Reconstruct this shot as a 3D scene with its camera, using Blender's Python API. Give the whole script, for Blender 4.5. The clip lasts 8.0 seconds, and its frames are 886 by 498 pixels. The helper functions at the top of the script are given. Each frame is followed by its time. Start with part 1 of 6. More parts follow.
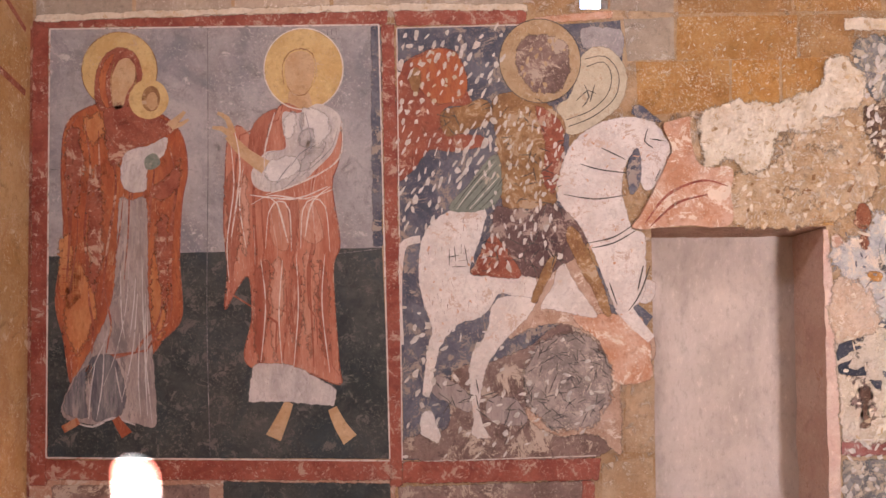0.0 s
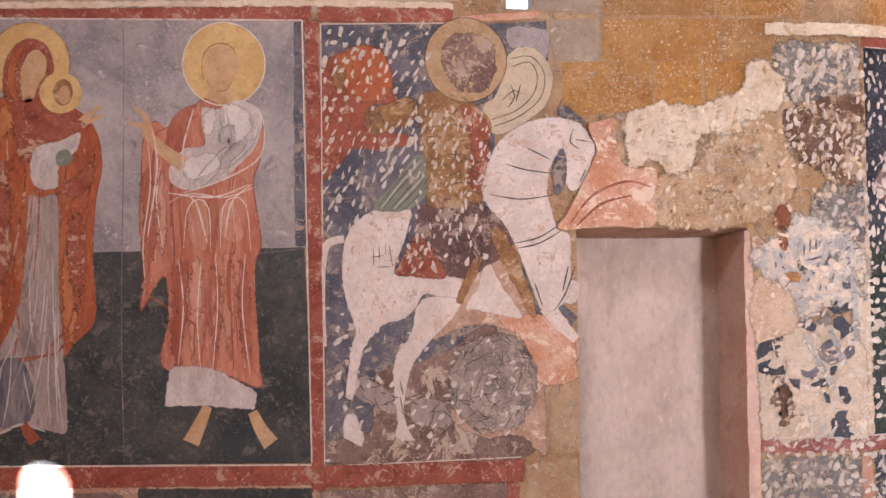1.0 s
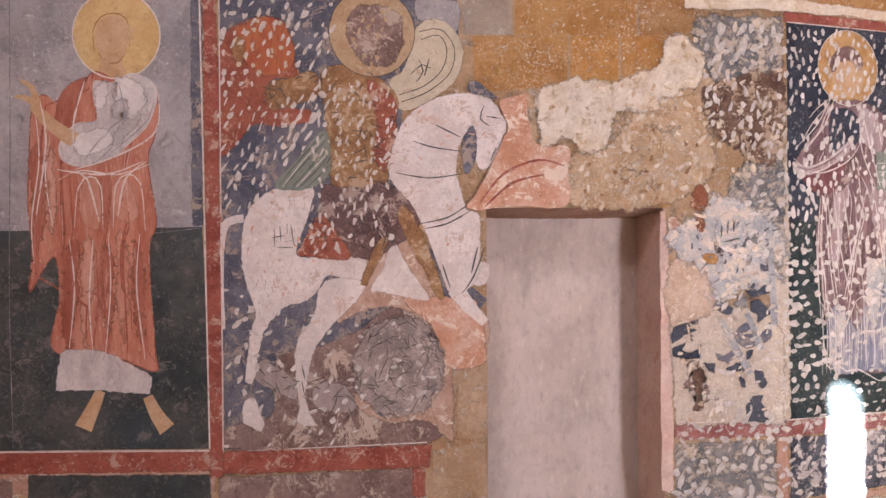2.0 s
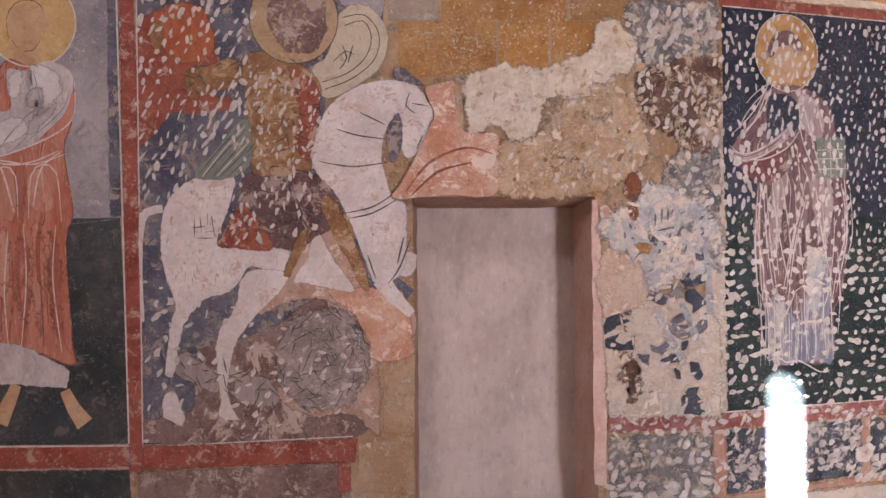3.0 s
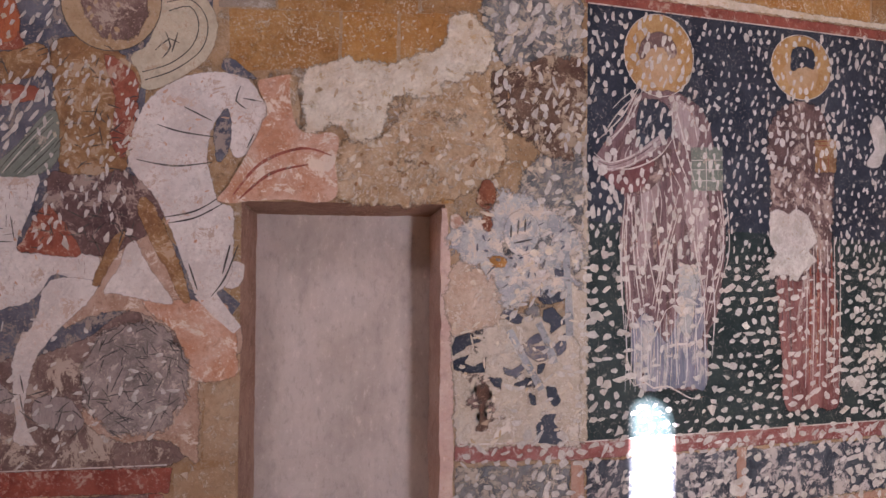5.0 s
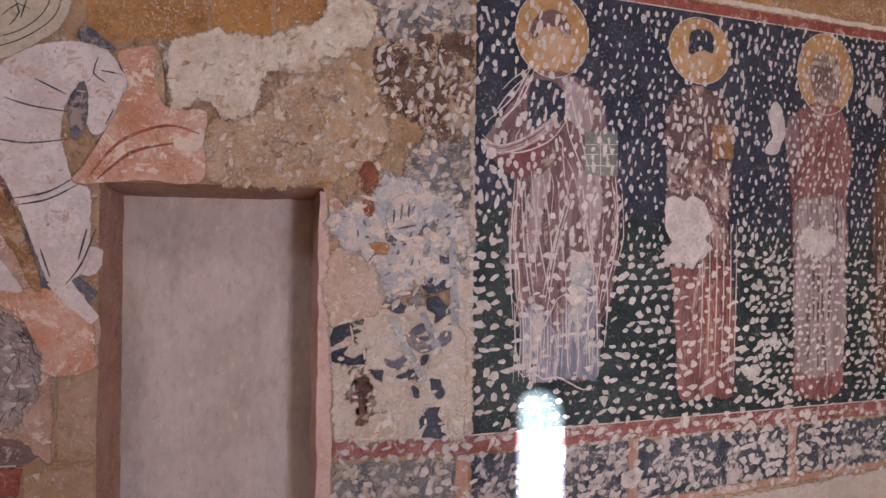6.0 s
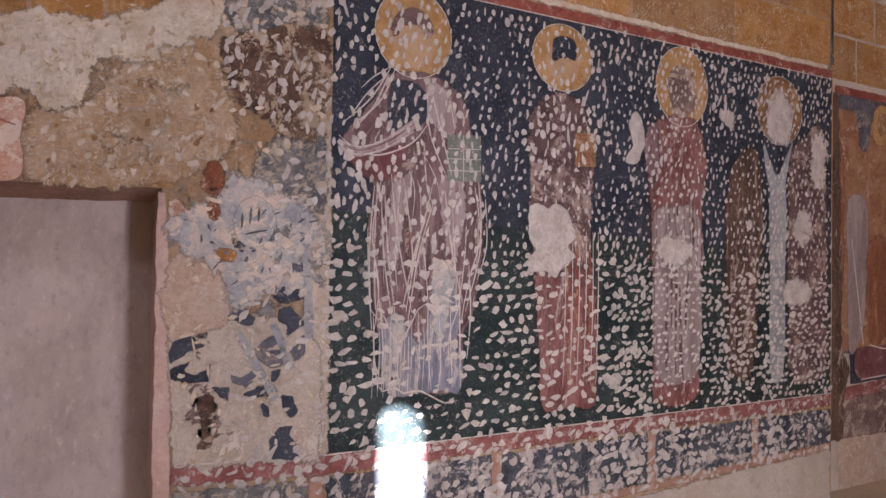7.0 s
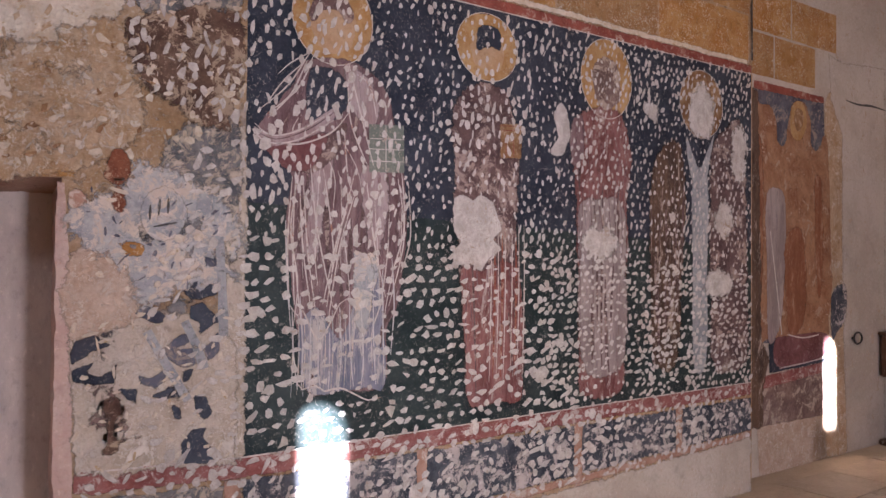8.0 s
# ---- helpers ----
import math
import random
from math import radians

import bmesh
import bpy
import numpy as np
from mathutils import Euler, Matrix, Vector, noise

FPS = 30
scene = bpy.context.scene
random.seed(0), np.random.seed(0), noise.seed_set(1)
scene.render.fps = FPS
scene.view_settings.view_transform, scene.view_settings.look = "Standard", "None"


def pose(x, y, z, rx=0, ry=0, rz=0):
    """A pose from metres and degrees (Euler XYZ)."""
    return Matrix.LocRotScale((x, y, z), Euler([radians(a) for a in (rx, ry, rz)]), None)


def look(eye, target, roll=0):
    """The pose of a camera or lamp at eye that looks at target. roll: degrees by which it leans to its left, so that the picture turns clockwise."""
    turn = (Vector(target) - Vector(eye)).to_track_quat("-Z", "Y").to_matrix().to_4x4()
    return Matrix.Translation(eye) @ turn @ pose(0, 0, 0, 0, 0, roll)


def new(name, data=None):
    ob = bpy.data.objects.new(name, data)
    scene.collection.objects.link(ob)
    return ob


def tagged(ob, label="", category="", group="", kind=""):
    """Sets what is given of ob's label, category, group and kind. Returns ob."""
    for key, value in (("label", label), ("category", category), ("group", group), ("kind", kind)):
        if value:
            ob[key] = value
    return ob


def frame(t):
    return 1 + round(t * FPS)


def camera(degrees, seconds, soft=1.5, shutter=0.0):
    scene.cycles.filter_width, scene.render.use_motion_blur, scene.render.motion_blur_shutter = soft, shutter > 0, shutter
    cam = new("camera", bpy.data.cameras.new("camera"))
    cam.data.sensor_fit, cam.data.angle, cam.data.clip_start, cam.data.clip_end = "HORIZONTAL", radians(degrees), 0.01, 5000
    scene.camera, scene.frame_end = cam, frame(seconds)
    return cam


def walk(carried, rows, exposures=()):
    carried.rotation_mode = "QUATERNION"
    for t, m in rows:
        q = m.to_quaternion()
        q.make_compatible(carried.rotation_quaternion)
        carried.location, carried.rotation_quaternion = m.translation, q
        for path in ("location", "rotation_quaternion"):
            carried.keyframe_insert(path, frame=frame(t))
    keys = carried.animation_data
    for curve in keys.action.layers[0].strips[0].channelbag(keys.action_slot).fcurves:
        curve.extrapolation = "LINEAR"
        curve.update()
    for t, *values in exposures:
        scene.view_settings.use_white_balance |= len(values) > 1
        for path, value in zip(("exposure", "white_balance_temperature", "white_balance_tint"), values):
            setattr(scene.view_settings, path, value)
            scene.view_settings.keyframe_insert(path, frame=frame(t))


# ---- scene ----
cam = camera(58.1, 8.0)
PATH = [
    (0, (-0.326, -0.316, 1.725), (-0.263, 1.602, 1.788), -0.5),
    (0.5, (-0.276, -0.317, 1.679), (-0.167, 1.598, 1.741), -0.4),
    (1, (-0.173, -0.271, 1.71), (0.005, 1.64, 1.779), -0.5),
    (1.5, (0.062, -0.221, 1.741), (0.268, 1.688, 1.761), -0.2),
    (3, (0.707, -0.139, 1.681), (0.902, 1.77, 1.691), -0.6),
    (3.5, (0.935, -0.126, 1.671), (1.106, 1.787, 1.705), 0.6),
    (4, (1.083, -0.055, 1.673), (1.285, 1.854, 1.706), 0.1),
    (5.5, (1.613, 0.232, 1.675), (1.911, 2.128, 1.719), 0.7),
    (6, (1.776, 0.285, 1.692), (2.158, 2.168, 1.695), 0.7),
    (6.5, (1.887, 0.349, 1.675), (2.423, 2.193, 1.682), 1.1),
    (7, (1.917, 0.458, 1.675), (2.582, 2.259, 1.709), 0.8),
    (7.5, (1.968, 0.503, 1.667), (2.71, 2.273, 1.695), 0.4),
    (8, (2.002, 0.533, 1.661), (2.815, 2.272, 1.687), 0.4),
]
EXPOSURES = [(0.0, 5.15, 6000, 19), (1.5, 5.1, 5650, 17), (3.0, 4.6, 5500, 19), (4.0, 4.38, 5400, 19), (5.5, 4.3, 5400, 19), (7.0, 4.15, 5400, 19), (8.0, 4.2, 5350, 19)]
walk(cam, [(t, look(eye, target, roll)) for t, eye, target, roll in PATH], EXPOSURES)

# ---- world, sun, lamps, exposure ----
world = bpy.data.worlds.new("sky")
scene.world = world
world.use_nodes = True
sky = world.node_tree.nodes.new("ShaderNodeTexSky")
sky.sky_type, sky.sun_disc = "NISHITA", False
SUN_UP, SUN_DRIFT = radians(25), -0.15
sky.sun_elevation, sky.sun_rotation = SUN_UP, radians(180)
back = world.node_tree.nodes["Background"]
back.inputs["Strength"].default_value = 0.06
world.node_tree.links.new(sky.outputs[0], back.inputs[0])
sun_way = Vector((SUN_DRIFT, 1.0, -math.tan(SUN_UP)))
sun = new("sun", bpy.data.lights.new("sun", "SUN"))
sun.data.energy, sun.data.angle, sun.data.color = 5.0, radians(0.5), (1.0, 0.97, 0.92)
sun.matrix_world = look((0, -30, 20), Vector((0, -30, 20)) + sun_way)


def fill_lamp(x, y, z, wide, deep, watts, target, tone=(1.0, 0.93, 0.88)):
    """An added fill lamp in an unseen opening, standing in for daylight."""
    lamp = new("skylight_lamp", bpy.data.lights.new("skylight_lamp", "AREA"))
    lamp.data.shape, lamp.data.size, lamp.data.size_y = "RECTANGLE", wide, deep
    lamp.data.energy, lamp.data.color = watts, tone
    lamp.matrix_world = look((x, y, z), target)


# added fill: two from the ceiling, the second warm for the far end, one low
fill_lamp(-0.6, 0.7, 5.3, 1.1, 1.1, 3.6, (-0.6, 0.7, 0))
fill_lamp(8.25, 2.25, 5.3, 1.3, 1.3, 1.5, (8.25, 2.25, 0), (1.0, 0.74, 0.48))
fill_lamp(4.8, -3.22, 1.05, 0.95, 2.0, 8.0, (3.9, 4.3, 0.9), (0.94, 0.94, 0.97))

# ---- materials ----
PLASTER = (0.46, 0.37, 0.29)


def noise_tex(nt, pos, scale, detail, rough=0.6, dist=0.0):
    n = nt.nodes.new("ShaderNodeTexNoise")
    n.inputs["Scale"].default_value, n.inputs["Detail"].default_value = scale, detail
    n.inputs["Roughness"].default_value, n.inputs["Distortion"].default_value = rough, dist
    nt.links.new(pos, n.inputs["Vector"])
    return n.outputs["Fac"]


def ramp(nt, fac, a, b):
    r = nt.nodes.new("ShaderNodeMapRange")
    r.inputs["From Min"].default_value, r.inputs["From Max"].default_value = a, b
    nt.links.new(fac, r.inputs["Value"])
    return r.outputs["Result"]


def mix(nt, fac, a, b, mode="MIX"):
    m = nt.nodes.new("ShaderNodeMix")
    m.data_type, m.blend_type = "RGBA", mode
    for sock, v in ((m.inputs["Factor"], fac), (m.inputs["A"], a), (m.inputs["B"], b)):
        if isinstance(v, (int, float)):
            sock.default_value = v
        elif isinstance(v, tuple):
            sock.default_value = (*v, 1)
        else:
            nt.links.new(v, sock)
    return m.outputs["Result"]


def paint(name, a, b, wear=0.0, under=PLASTER, big=3.0, fine=45.0, rough=0.85, relief=0.25, wscale=7.0, stretch=(1, 1, 1), stain=None, spec=0.15, fleck=0.6, vary=0.0, blotch=0.6):
    """Lime paint, plaster or stone: two tones in clouds, dark blotches, grain, worn areas with broken edges that bare what lies under, flecks, fine relief."""
    m = bpy.data.materials.new(name)
    m.use_nodes = True
    nt = m.node_tree
    bsdf = nt.nodes["Principled BSDF"]
    geo = nt.nodes.new("ShaderNodeNewGeometry")
    mapping = nt.nodes.new("ShaderNodeMapping")
    mapping.inputs["Scale"].default_value = stretch
    nt.links.new(geo.outputs["Position"], mapping.inputs["Vector"])
    pos = mapping.outputs["Vector"]
    cloud = noise_tex(nt, pos, big, 8, 0.68, 0.4)
    grain = noise_tex(nt, pos, fine, 7, 0.75)
    col = mix(nt, ramp(nt, cloud, 0.40, 0.60), a, b)
    spots = noise_tex(nt, pos, big * 3.7, 9, 0.75, 0.7)
    deep = tuple(v * 0.5 for v in a)
    scaled = nt.nodes.new("ShaderNodeMath")
    scaled.operation = "MULTIPLY"
    scaled.inputs[1].default_value = blotch
    nt.links.new(ramp(nt, spots, 0.54, 0.70), scaled.inputs[0])
    col = mix(nt, scaled.outputs[0], col, deep)
    dark = tuple(v * 0.6 for v in a)
    col = mix(nt, ramp(nt, grain, 0.54, 0.84), col, dark)
    lite = tuple(min(1, v * 1.28 + 0.004) for v in b)
    col = mix(nt, ramp(nt, grain, 0.44, 0.22), col, lite)
    if stain:
        st = noise_tex(nt, pos, 1.9, 9, 0.75, 0.8)
        col = mix(nt, ramp(nt, st, 0.50, 0.70), col, stain)
    height = grain
    under_lite = tuple(min(1, v * 1.18) for v in under)
    bare = mix(nt, ramp(nt, cloud, 0.62, 0.40), under, under_lite)
    if fleck > 0:
        fl = noise_tex(nt, pos, 75, 4, 0.65, 0.6)
        gate = noise_tex(nt, pos, 5.5, 4, 0.6)
        both = nt.nodes.new("ShaderNodeMath")
        both.operation = "MULTIPLY"
        nt.links.new(ramp(nt, fl, 0.61 - 0.06 * fleck, 0.67 - 0.06 * fleck), both.inputs[0])
        nt.links.new(ramp(nt, gate, 0.38, 0.65), both.inputs[1])
        col = mix(nt, both.outputs[0], col, bare)
    if wear > 0:
        wn = noise_tex(nt, pos, wscale, 13, 0.80, 0.5)
        mask = ramp(nt, wn, 0.655 - wear * 0.27, 0.68 - wear * 0.27)
        col = mix(nt, mask, col, bare)
        sub = nt.nodes.new("ShaderNodeMath")
        sub.operation = "SUBTRACT"
        nt.links.new(grain, sub.inputs[0])
        nt.links.new(mask, sub.inputs[1])
        height = sub.outputs[0]
    bump = nt.nodes.new("ShaderNodeBump")
    bump.inputs["Strength"].default_value, bump.inputs["Distance"].default_value = relief, 0.02 if relief >= 0.6 else 0.01
    nt.links.new(height, bump.inputs["Height"])
    nt.links.new(bump.outputs["Normal"], bsdf.inputs["Normal"])
    if vary:
        info = nt.nodes.new("ShaderNodeObjectInfo")
        hsv = nt.nodes.new("ShaderNodeHueSaturation")
        nt.links.new(ramp(nt, info.outputs["Random"], -9.0, 1.0), hsv.inputs["Saturation"])
        val = nt.nodes.new("ShaderNodeMapRange")
        val.inputs["To Min"].default_value, val.inputs["To Max"].default_value = 1 - vary, 1 + vary
        nt.links.new(info.outputs["Random"], val.inputs["Value"])
        nt.links.new(val.outputs[0], hsv.inputs["Value"])
        nt.links.new(col, hsv.inputs["Color"])
        col = hsv.outputs["Color"]
    nt.links.new(col, bsdf.inputs["Base Color"])
    bsdf.inputs["Roughness"].default_value = rough
    bsdf.inputs["Specular IOR Level"].default_value = spec
    return m


M_WALL = paint("bare_lime_plaster", (0.38, 0.23, 0.115), (0.48, 0.33, 0.205), 0.35, (0.54, 0.43, 0.34), stain=(0.30, 0.155, 0.062), relief=0.8, blotch=1.0, fleck=1.0, wscale=11)
M_WHITEWALL = paint("whitewashed_plaster", (0.44, 0.36, 0.29), (0.52, 0.44, 0.37), 0.25, (0.38, 0.28, 0.20), big=1.6, blotch=0.4)
M_NICHE = paint("smooth_pale_plaster", (0.41, 0.33, 0.285), (0.53, 0.435, 0.38), 0.15, (0.47, 0.375, 0.31), big=1.6, fine=22, relief=0.3, stretch=(1.3, 1, 0.7), fleck=0, blotch=0.25)
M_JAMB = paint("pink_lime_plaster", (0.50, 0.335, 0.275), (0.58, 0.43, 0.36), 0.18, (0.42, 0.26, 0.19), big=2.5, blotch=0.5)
# darker, browner copy of the jamb plaster, with shade put into its colour
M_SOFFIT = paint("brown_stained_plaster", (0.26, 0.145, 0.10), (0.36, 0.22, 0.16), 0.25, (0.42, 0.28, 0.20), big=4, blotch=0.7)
M_STONE = paint("ochre_sandstone", (0.35, 0.155, 0.035), (0.44, 0.235, 0.075), 0.24, fleck=1.2, blotch=0.8, vary=0.12, under=(0.58, 0.46, 0.34), big=5, fine=60, relief=0.7, wscale=16)
M_STONE_GREY = paint("weathered_sandstone", (0.36, 0.27, 0.20), (0.44, 0.34, 0.25), 0.35, vary=0.15, under= (0.55, 0.46, 0.38), big=5, relief=0.6)
M_PALE = paint("pale_lime_patch", (0.58, 0.46, 0.34), (0.68, 0.58, 0.47), 0.32, (0.48, 0.33, 0.19), relief=0.6, big=9, wscale=14, blotch=0.3)
M_TAN = paint("tan_plaster_patch", (0.40, 0.25, 0.13), (0.52, 0.37, 0.24), 0.40, (0.58, 0.47, 0.37), relief=0.7, big=9, fine=38, blotch=0.8, fleck=1.2, wscale=14)
M_FLOOR = paint("worn_limestone_floor", (0.50, 0.40, 0.29), (0.58, 0.47, 0.35), 0.1, big=1.2, rough=0.6)
M_DULLHALO = paint("orange_ochre_disc", (0.36, 0.19, 0.065), (0.46, 0.28, 0.12), 0.22, (0.46, 0.34, 0.22), big=8)
M_AMBER = paint("faded_orange_fresco", (0.24, 0.11, 0.055), (0.36, 0.19, 0.10), 0.35, (0.38, 0.26, 0.18), big=6, blotch=0.9)
M_REMAINS_BROWN = paint("brown_paint_remains", (0.095, 0.050, 0.035), (0.18, 0.105, 0.07), 0.45, (0.40, 0.29, 0.20), big=6, wscale=8, relief=0.6)
M_REMAINS_BLUE = paint("slate_grey_paint_remains", (0.125, 0.12, 0.125), (0.27, 0.245, 0.23), 0.55, (0.46, 0.37, 0.29), big=8, wscale=12, relief=0.7)
M_REMAINS_ROSE = paint("rose_paint_remains", (0.15, 0.050, 0.045), (0.28, 0.13, 0.11), 0.34, (0.36, 0.27, 0.235), big=6, stretch=(1.8, 1, 0.5), relief=0.5, blotch=0.9)
M_PALESHIELD = paint("cream_painted_shape", (0.44, 0.36, 0.26), (0.52, 0.44, 0.33), 0.3, (0.40, 0.29, 0.20), big=7, blotch=0.4)
M_HEM = paint("grey_blue_hem", (0.14, 0.14, 0.19), (0.28, 0.26, 0.29), 0.45, (0.42, 0.36, 0.33), big=6, stretch=(2.2, 1, 0.4))
M_DADO = paint("dark_dado_remains", (0.035, 0.038, 0.05), (0.10, 0.10, 0.11), 0.5, (0.42, 0.35, 0.32), big=6, wscale=9, relief=0.5)
M_SLAB = paint("pale_floor_slab", (0.46, 0.36, 0.26), (0.56, 0.45, 0.34), 0.1, big=2.0, rough=0.6, vary=0.08, blotch=0.3)
M_DARKLINE = paint("dark_grey_line", (0.10, 0.09, 0.09), (0.18, 0.16, 0.155), 0.4, (0.32, 0.28, 0.27))
M_OCHREWALL = paint("ochre_side_plaster", (0.36, 0.19, 0.07), (0.44, 0.27, 0.13), 0.3, (0.50, 0.37, 0.25), big=3, blotch=0.8, stain=(0.30, 0.14, 0.06), relief=0.5)
M_BROWNROBE = paint("faded_brown_robe", (0.065, 0.038, 0.027), (0.14, 0.08, 0.05), 0.35, (0.34, 0.26, 0.20), big=6, stretch=(1.8, 1, 0.5), blotch=0.9)
M_LIMETAN = paint("sandy_lime_plaster", (0.46, 0.36, 0.27), (0.58, 0.48, 0.39), 0.35, (0.60, 0.52, 0.45), big=6, blotch=0.7, relief=0.6, fleck=1.0)
M_PEACH = paint("peach_lime_plaster", (0.46, 0.315, 0.22), (0.56, 0.42, 0.325), 0.4, (0.58, 0.48, 0.40), big=8, blotch=0.5, relief=0.6, fleck=1.0, wscale=14)
M_PALESTAFF = paint("pale_grey_band", (0.25, 0.245, 0.25), (0.38, 0.36, 0.35), 0.3, (0.44, 0.38, 0.34), big=7, blotch=0.5)
M_CEIL = paint("lime_ceiling", (0.50, 0.43, 0.35), (0.56, 0.49, 0.41), 0.0)
M_GREY = paint("lavender_grey_fresco", (0.24, 0.21, 0.21), (0.36, 0.315, 0.31), 0.22, (0.41, 0.35, 0.33), big=2.2, stain=(0.16, 0.15, 0.172), rough=0.6, blotch=0.8)
M_DARK = paint("dark_green_fresco", (0.028, 0.031, 0.030), (0.070, 0.066, 0.060), 0.38, (0.11, 0.095, 0.082), big=3, wscale=12, rough=0.6, spec=0.2, fleck=0.9, stain=(0.035, 0.045, 0.050))
M_BLUE = paint("slate_blue_fresco", (0.060, 0.060, 0.082), (0.14, 0.13, 0.15), 0.45, (0.26, 0.20, 0.165), big=6, rough=0.6, spec=0.2, wscale=9)
M_NAVY = paint("night_blue_fresco", (0.014, 0.017, 0.029), (0.042, 0.044, 0.060), 0.22, (0.20, 0.165, 0.15), big=4, wscale=12, rough=0.55, spec=0.2)
M_GREEN = paint("deep_green_fresco", (0.010, 0.018, 0.017), (0.032, 0.042, 0.038), 0.22, (0.22, 0.185, 0.165), big=4, wscale=12, rough=0.55, spec=0.2)
M_RED = paint("iron_red_border", (0.20, 0.045, 0.030), (0.29, 0.085, 0.055), 0.38, (0.38, 0.24, 0.18), big=5, wscale=10, rough=0.6)
M_PINK = paint("faded_red_plaster", (0.34, 0.17, 0.11), (0.42, 0.26, 0.19), 0.4, (0.46, 0.36, 0.29), big=5)
M_FADEDRED = paint("faded_iron_red_band", (0.20, 0.055, 0.045), (0.30, 0.12, 0.10), 0.42, (0.42, 0.32, 0.28), big=6, wscale=14, rough=0.6)
M_LINE = paint("white_lime_line", (0.55, 0.46, 0.40), (0.62, 0.53, 0.47), 0.3, (0.30, 0.14, 0.10))
M_ORANGE = paint("orange_red_robe", (0.28, 0.065, 0.028), (0.40, 0.13, 0.05), 0.24, (0.36, 0.17, 0.09), big=4, stretch=(1.6, 1, 0.6), blotch=1.0, rough=0.6, stain=(0.20, 0.05, 0.03))
M_AMBERLITE = paint("light_orange_wash", (0.38, 0.13, 0.05), (0.46, 0.20, 0.085), 0.3, (0.34, 0.12, 0.06), big=7, stretch=(1.6, 1, 0.6), blotch=0.6)
M_ROSE = paint("rose_red_robe", (0.35, 0.115, 0.068), (0.45, 0.19, 0.125), 0.22, (0.48, 0.29, 0.22), big=5, stretch=(2.2, 1, 0.4), rough=0.6, blotch=0.5)
M_ROSELITE = paint("pale_rose_highlight", (0.44, 0.24, 0.19), (0.54, 0.36, 0.30), 0.25, (0.40, 0.17, 0.11), big=8, stretch=(2.0, 1, 0.5), blotch=0.3)
M_ROSEDARK = paint("deep_rose_shade", (0.25, 0.070, 0.042), (0.34, 0.125, 0.08), 0.3, (0.42, 0.20, 0.14), big=6, stretch=(2.2, 1, 0.4), blotch=0.6)
M_COIL = paint("grey_brown_coil", (0.20, 0.155, 0.14), (0.34, 0.265, 0.235), 0.4, (0.42, 0.33, 0.275), big=9, wscale=16, blotch=1.0)
M_TANLOSS = paint("tan_pink_loss", (0.34, 0.20, 0.135), (0.45, 0.30, 0.225), 0.4, (0.52, 0.41, 0.33), big=8, wscale=12, blotch=0.8)
M_SHADE = paint("slate_gown_shade", (0.085, 0.08, 0.09), (0.19, 0.165, 0.165), 0.3, (0.28, 0.23, 0.215), big=7, stretch=(2.2, 1, 0.35))
M_CRIMSON = paint("dark_red_cloth", (0.21, 0.055, 0.035), (0.30, 0.10, 0.06), 0.4, (0.40, 0.25, 0.18), big=6, blotch=0.9)
M_HALO = paint("yellow_ochre_disc", (0.46, 0.29, 0.115), (0.54, 0.37, 0.17), 0.15, (0.42, 0.29, 0.18), big=6)
M_FADEDHALO = paint("faded_ochre_disc", (0.34, 0.215, 0.115), (0.42, 0.29, 0.175), 0.3, (0.46, 0.36, 0.27), big=8)
M_SKIN = paint("faded_ochre_oval", (0.42, 0.25, 0.13), (0.48, 0.32, 0.19), 0.2, (0.36, 0.22, 0.13), big=8)
M_CLOTH = paint("pale_grey_cloth", (0.38, 0.32, 0.30), (0.52, 0.45, 0.42), 0.25, (0.32, 0.26, 0.26), big=6, stretch=(1.4, 1, 0.7))
M_PAPERWHITE = paint("lime_white_highlight", (0.50, 0.44, 0.42), (0.60, 0.54, 0.51), 0.25, (0.42, 0.36, 0.34), big=8, blotch=0.3)
M_GREYROBE = paint("grey_mauve_robe", (0.25, 0.19, 0.175), (0.38, 0.30, 0.27), 0.25, (0.17, 0.135, 0.13), big=5, stretch=(1.8, 1, 0.4))
M_MAUVE = paint("mauve_brown_robe", (0.115, 0.058, 0.060), (0.25, 0.155, 0.15), 0.2, (0.36, 0.27, 0.25), big=5, stretch=(2.2, 1, 0.4), blotch=0.9, rough=0.55)
M_LILAC = paint("faded_lilac_highlight", (0.30, 0.205, 0.195), (0.41, 0.315, 0.30), 0.3, (0.20, 0.11, 0.11), big=8, stretch=(2.2, 1, 0.4), blotch=0.5)
M_WINE = paint("wine_red_cloth", (0.125, 0.042, 0.042), (0.20, 0.085, 0.08), 0.25, (0.32, 0.22, 0.20), big=7, blotch=0.7)
M_RUSSET = paint("deep_russet_fresco", (0.20, 0.075, 0.036), (0.29, 0.13, 0.065), 0.35, (0.36, 0.22, 0.14), big=7, stretch=(1.8, 1, 0.5), blotch=0.8)
M_RUST = paint("rust_brown_spot", (0.15, 0.045, 0.022), (0.23, 0.085, 0.042), 0.3, (0.40, 0.27, 0.18), big=14, blotch=0.9)
M_KNEE = paint("lit_rose_cloth", (0.40, 0.165, 0.105), (0.49, 0.26, 0.19), 0.2, (0.36, 0.13, 0.08), big=8, stretch=(2.0, 1, 0.5), blotch=0.3)
M_CLOTHSHADE = paint("grey_cloth_shade", (0.30, 0.26, 0.25), (0.38, 0.33, 0.31), 0.2, (0.44, 0.38, 0.36), big=7, blotch=0.3)
M_TANSTONE = paint("tan_sandstone", (0.37, 0.225, 0.12), (0.47, 0.325, 0.205), 0.35, vary=0.12, under=(0.56, 0.45, 0.35), big=6, fine=60, relief=0.7, wscale=14, blotch=0.8)
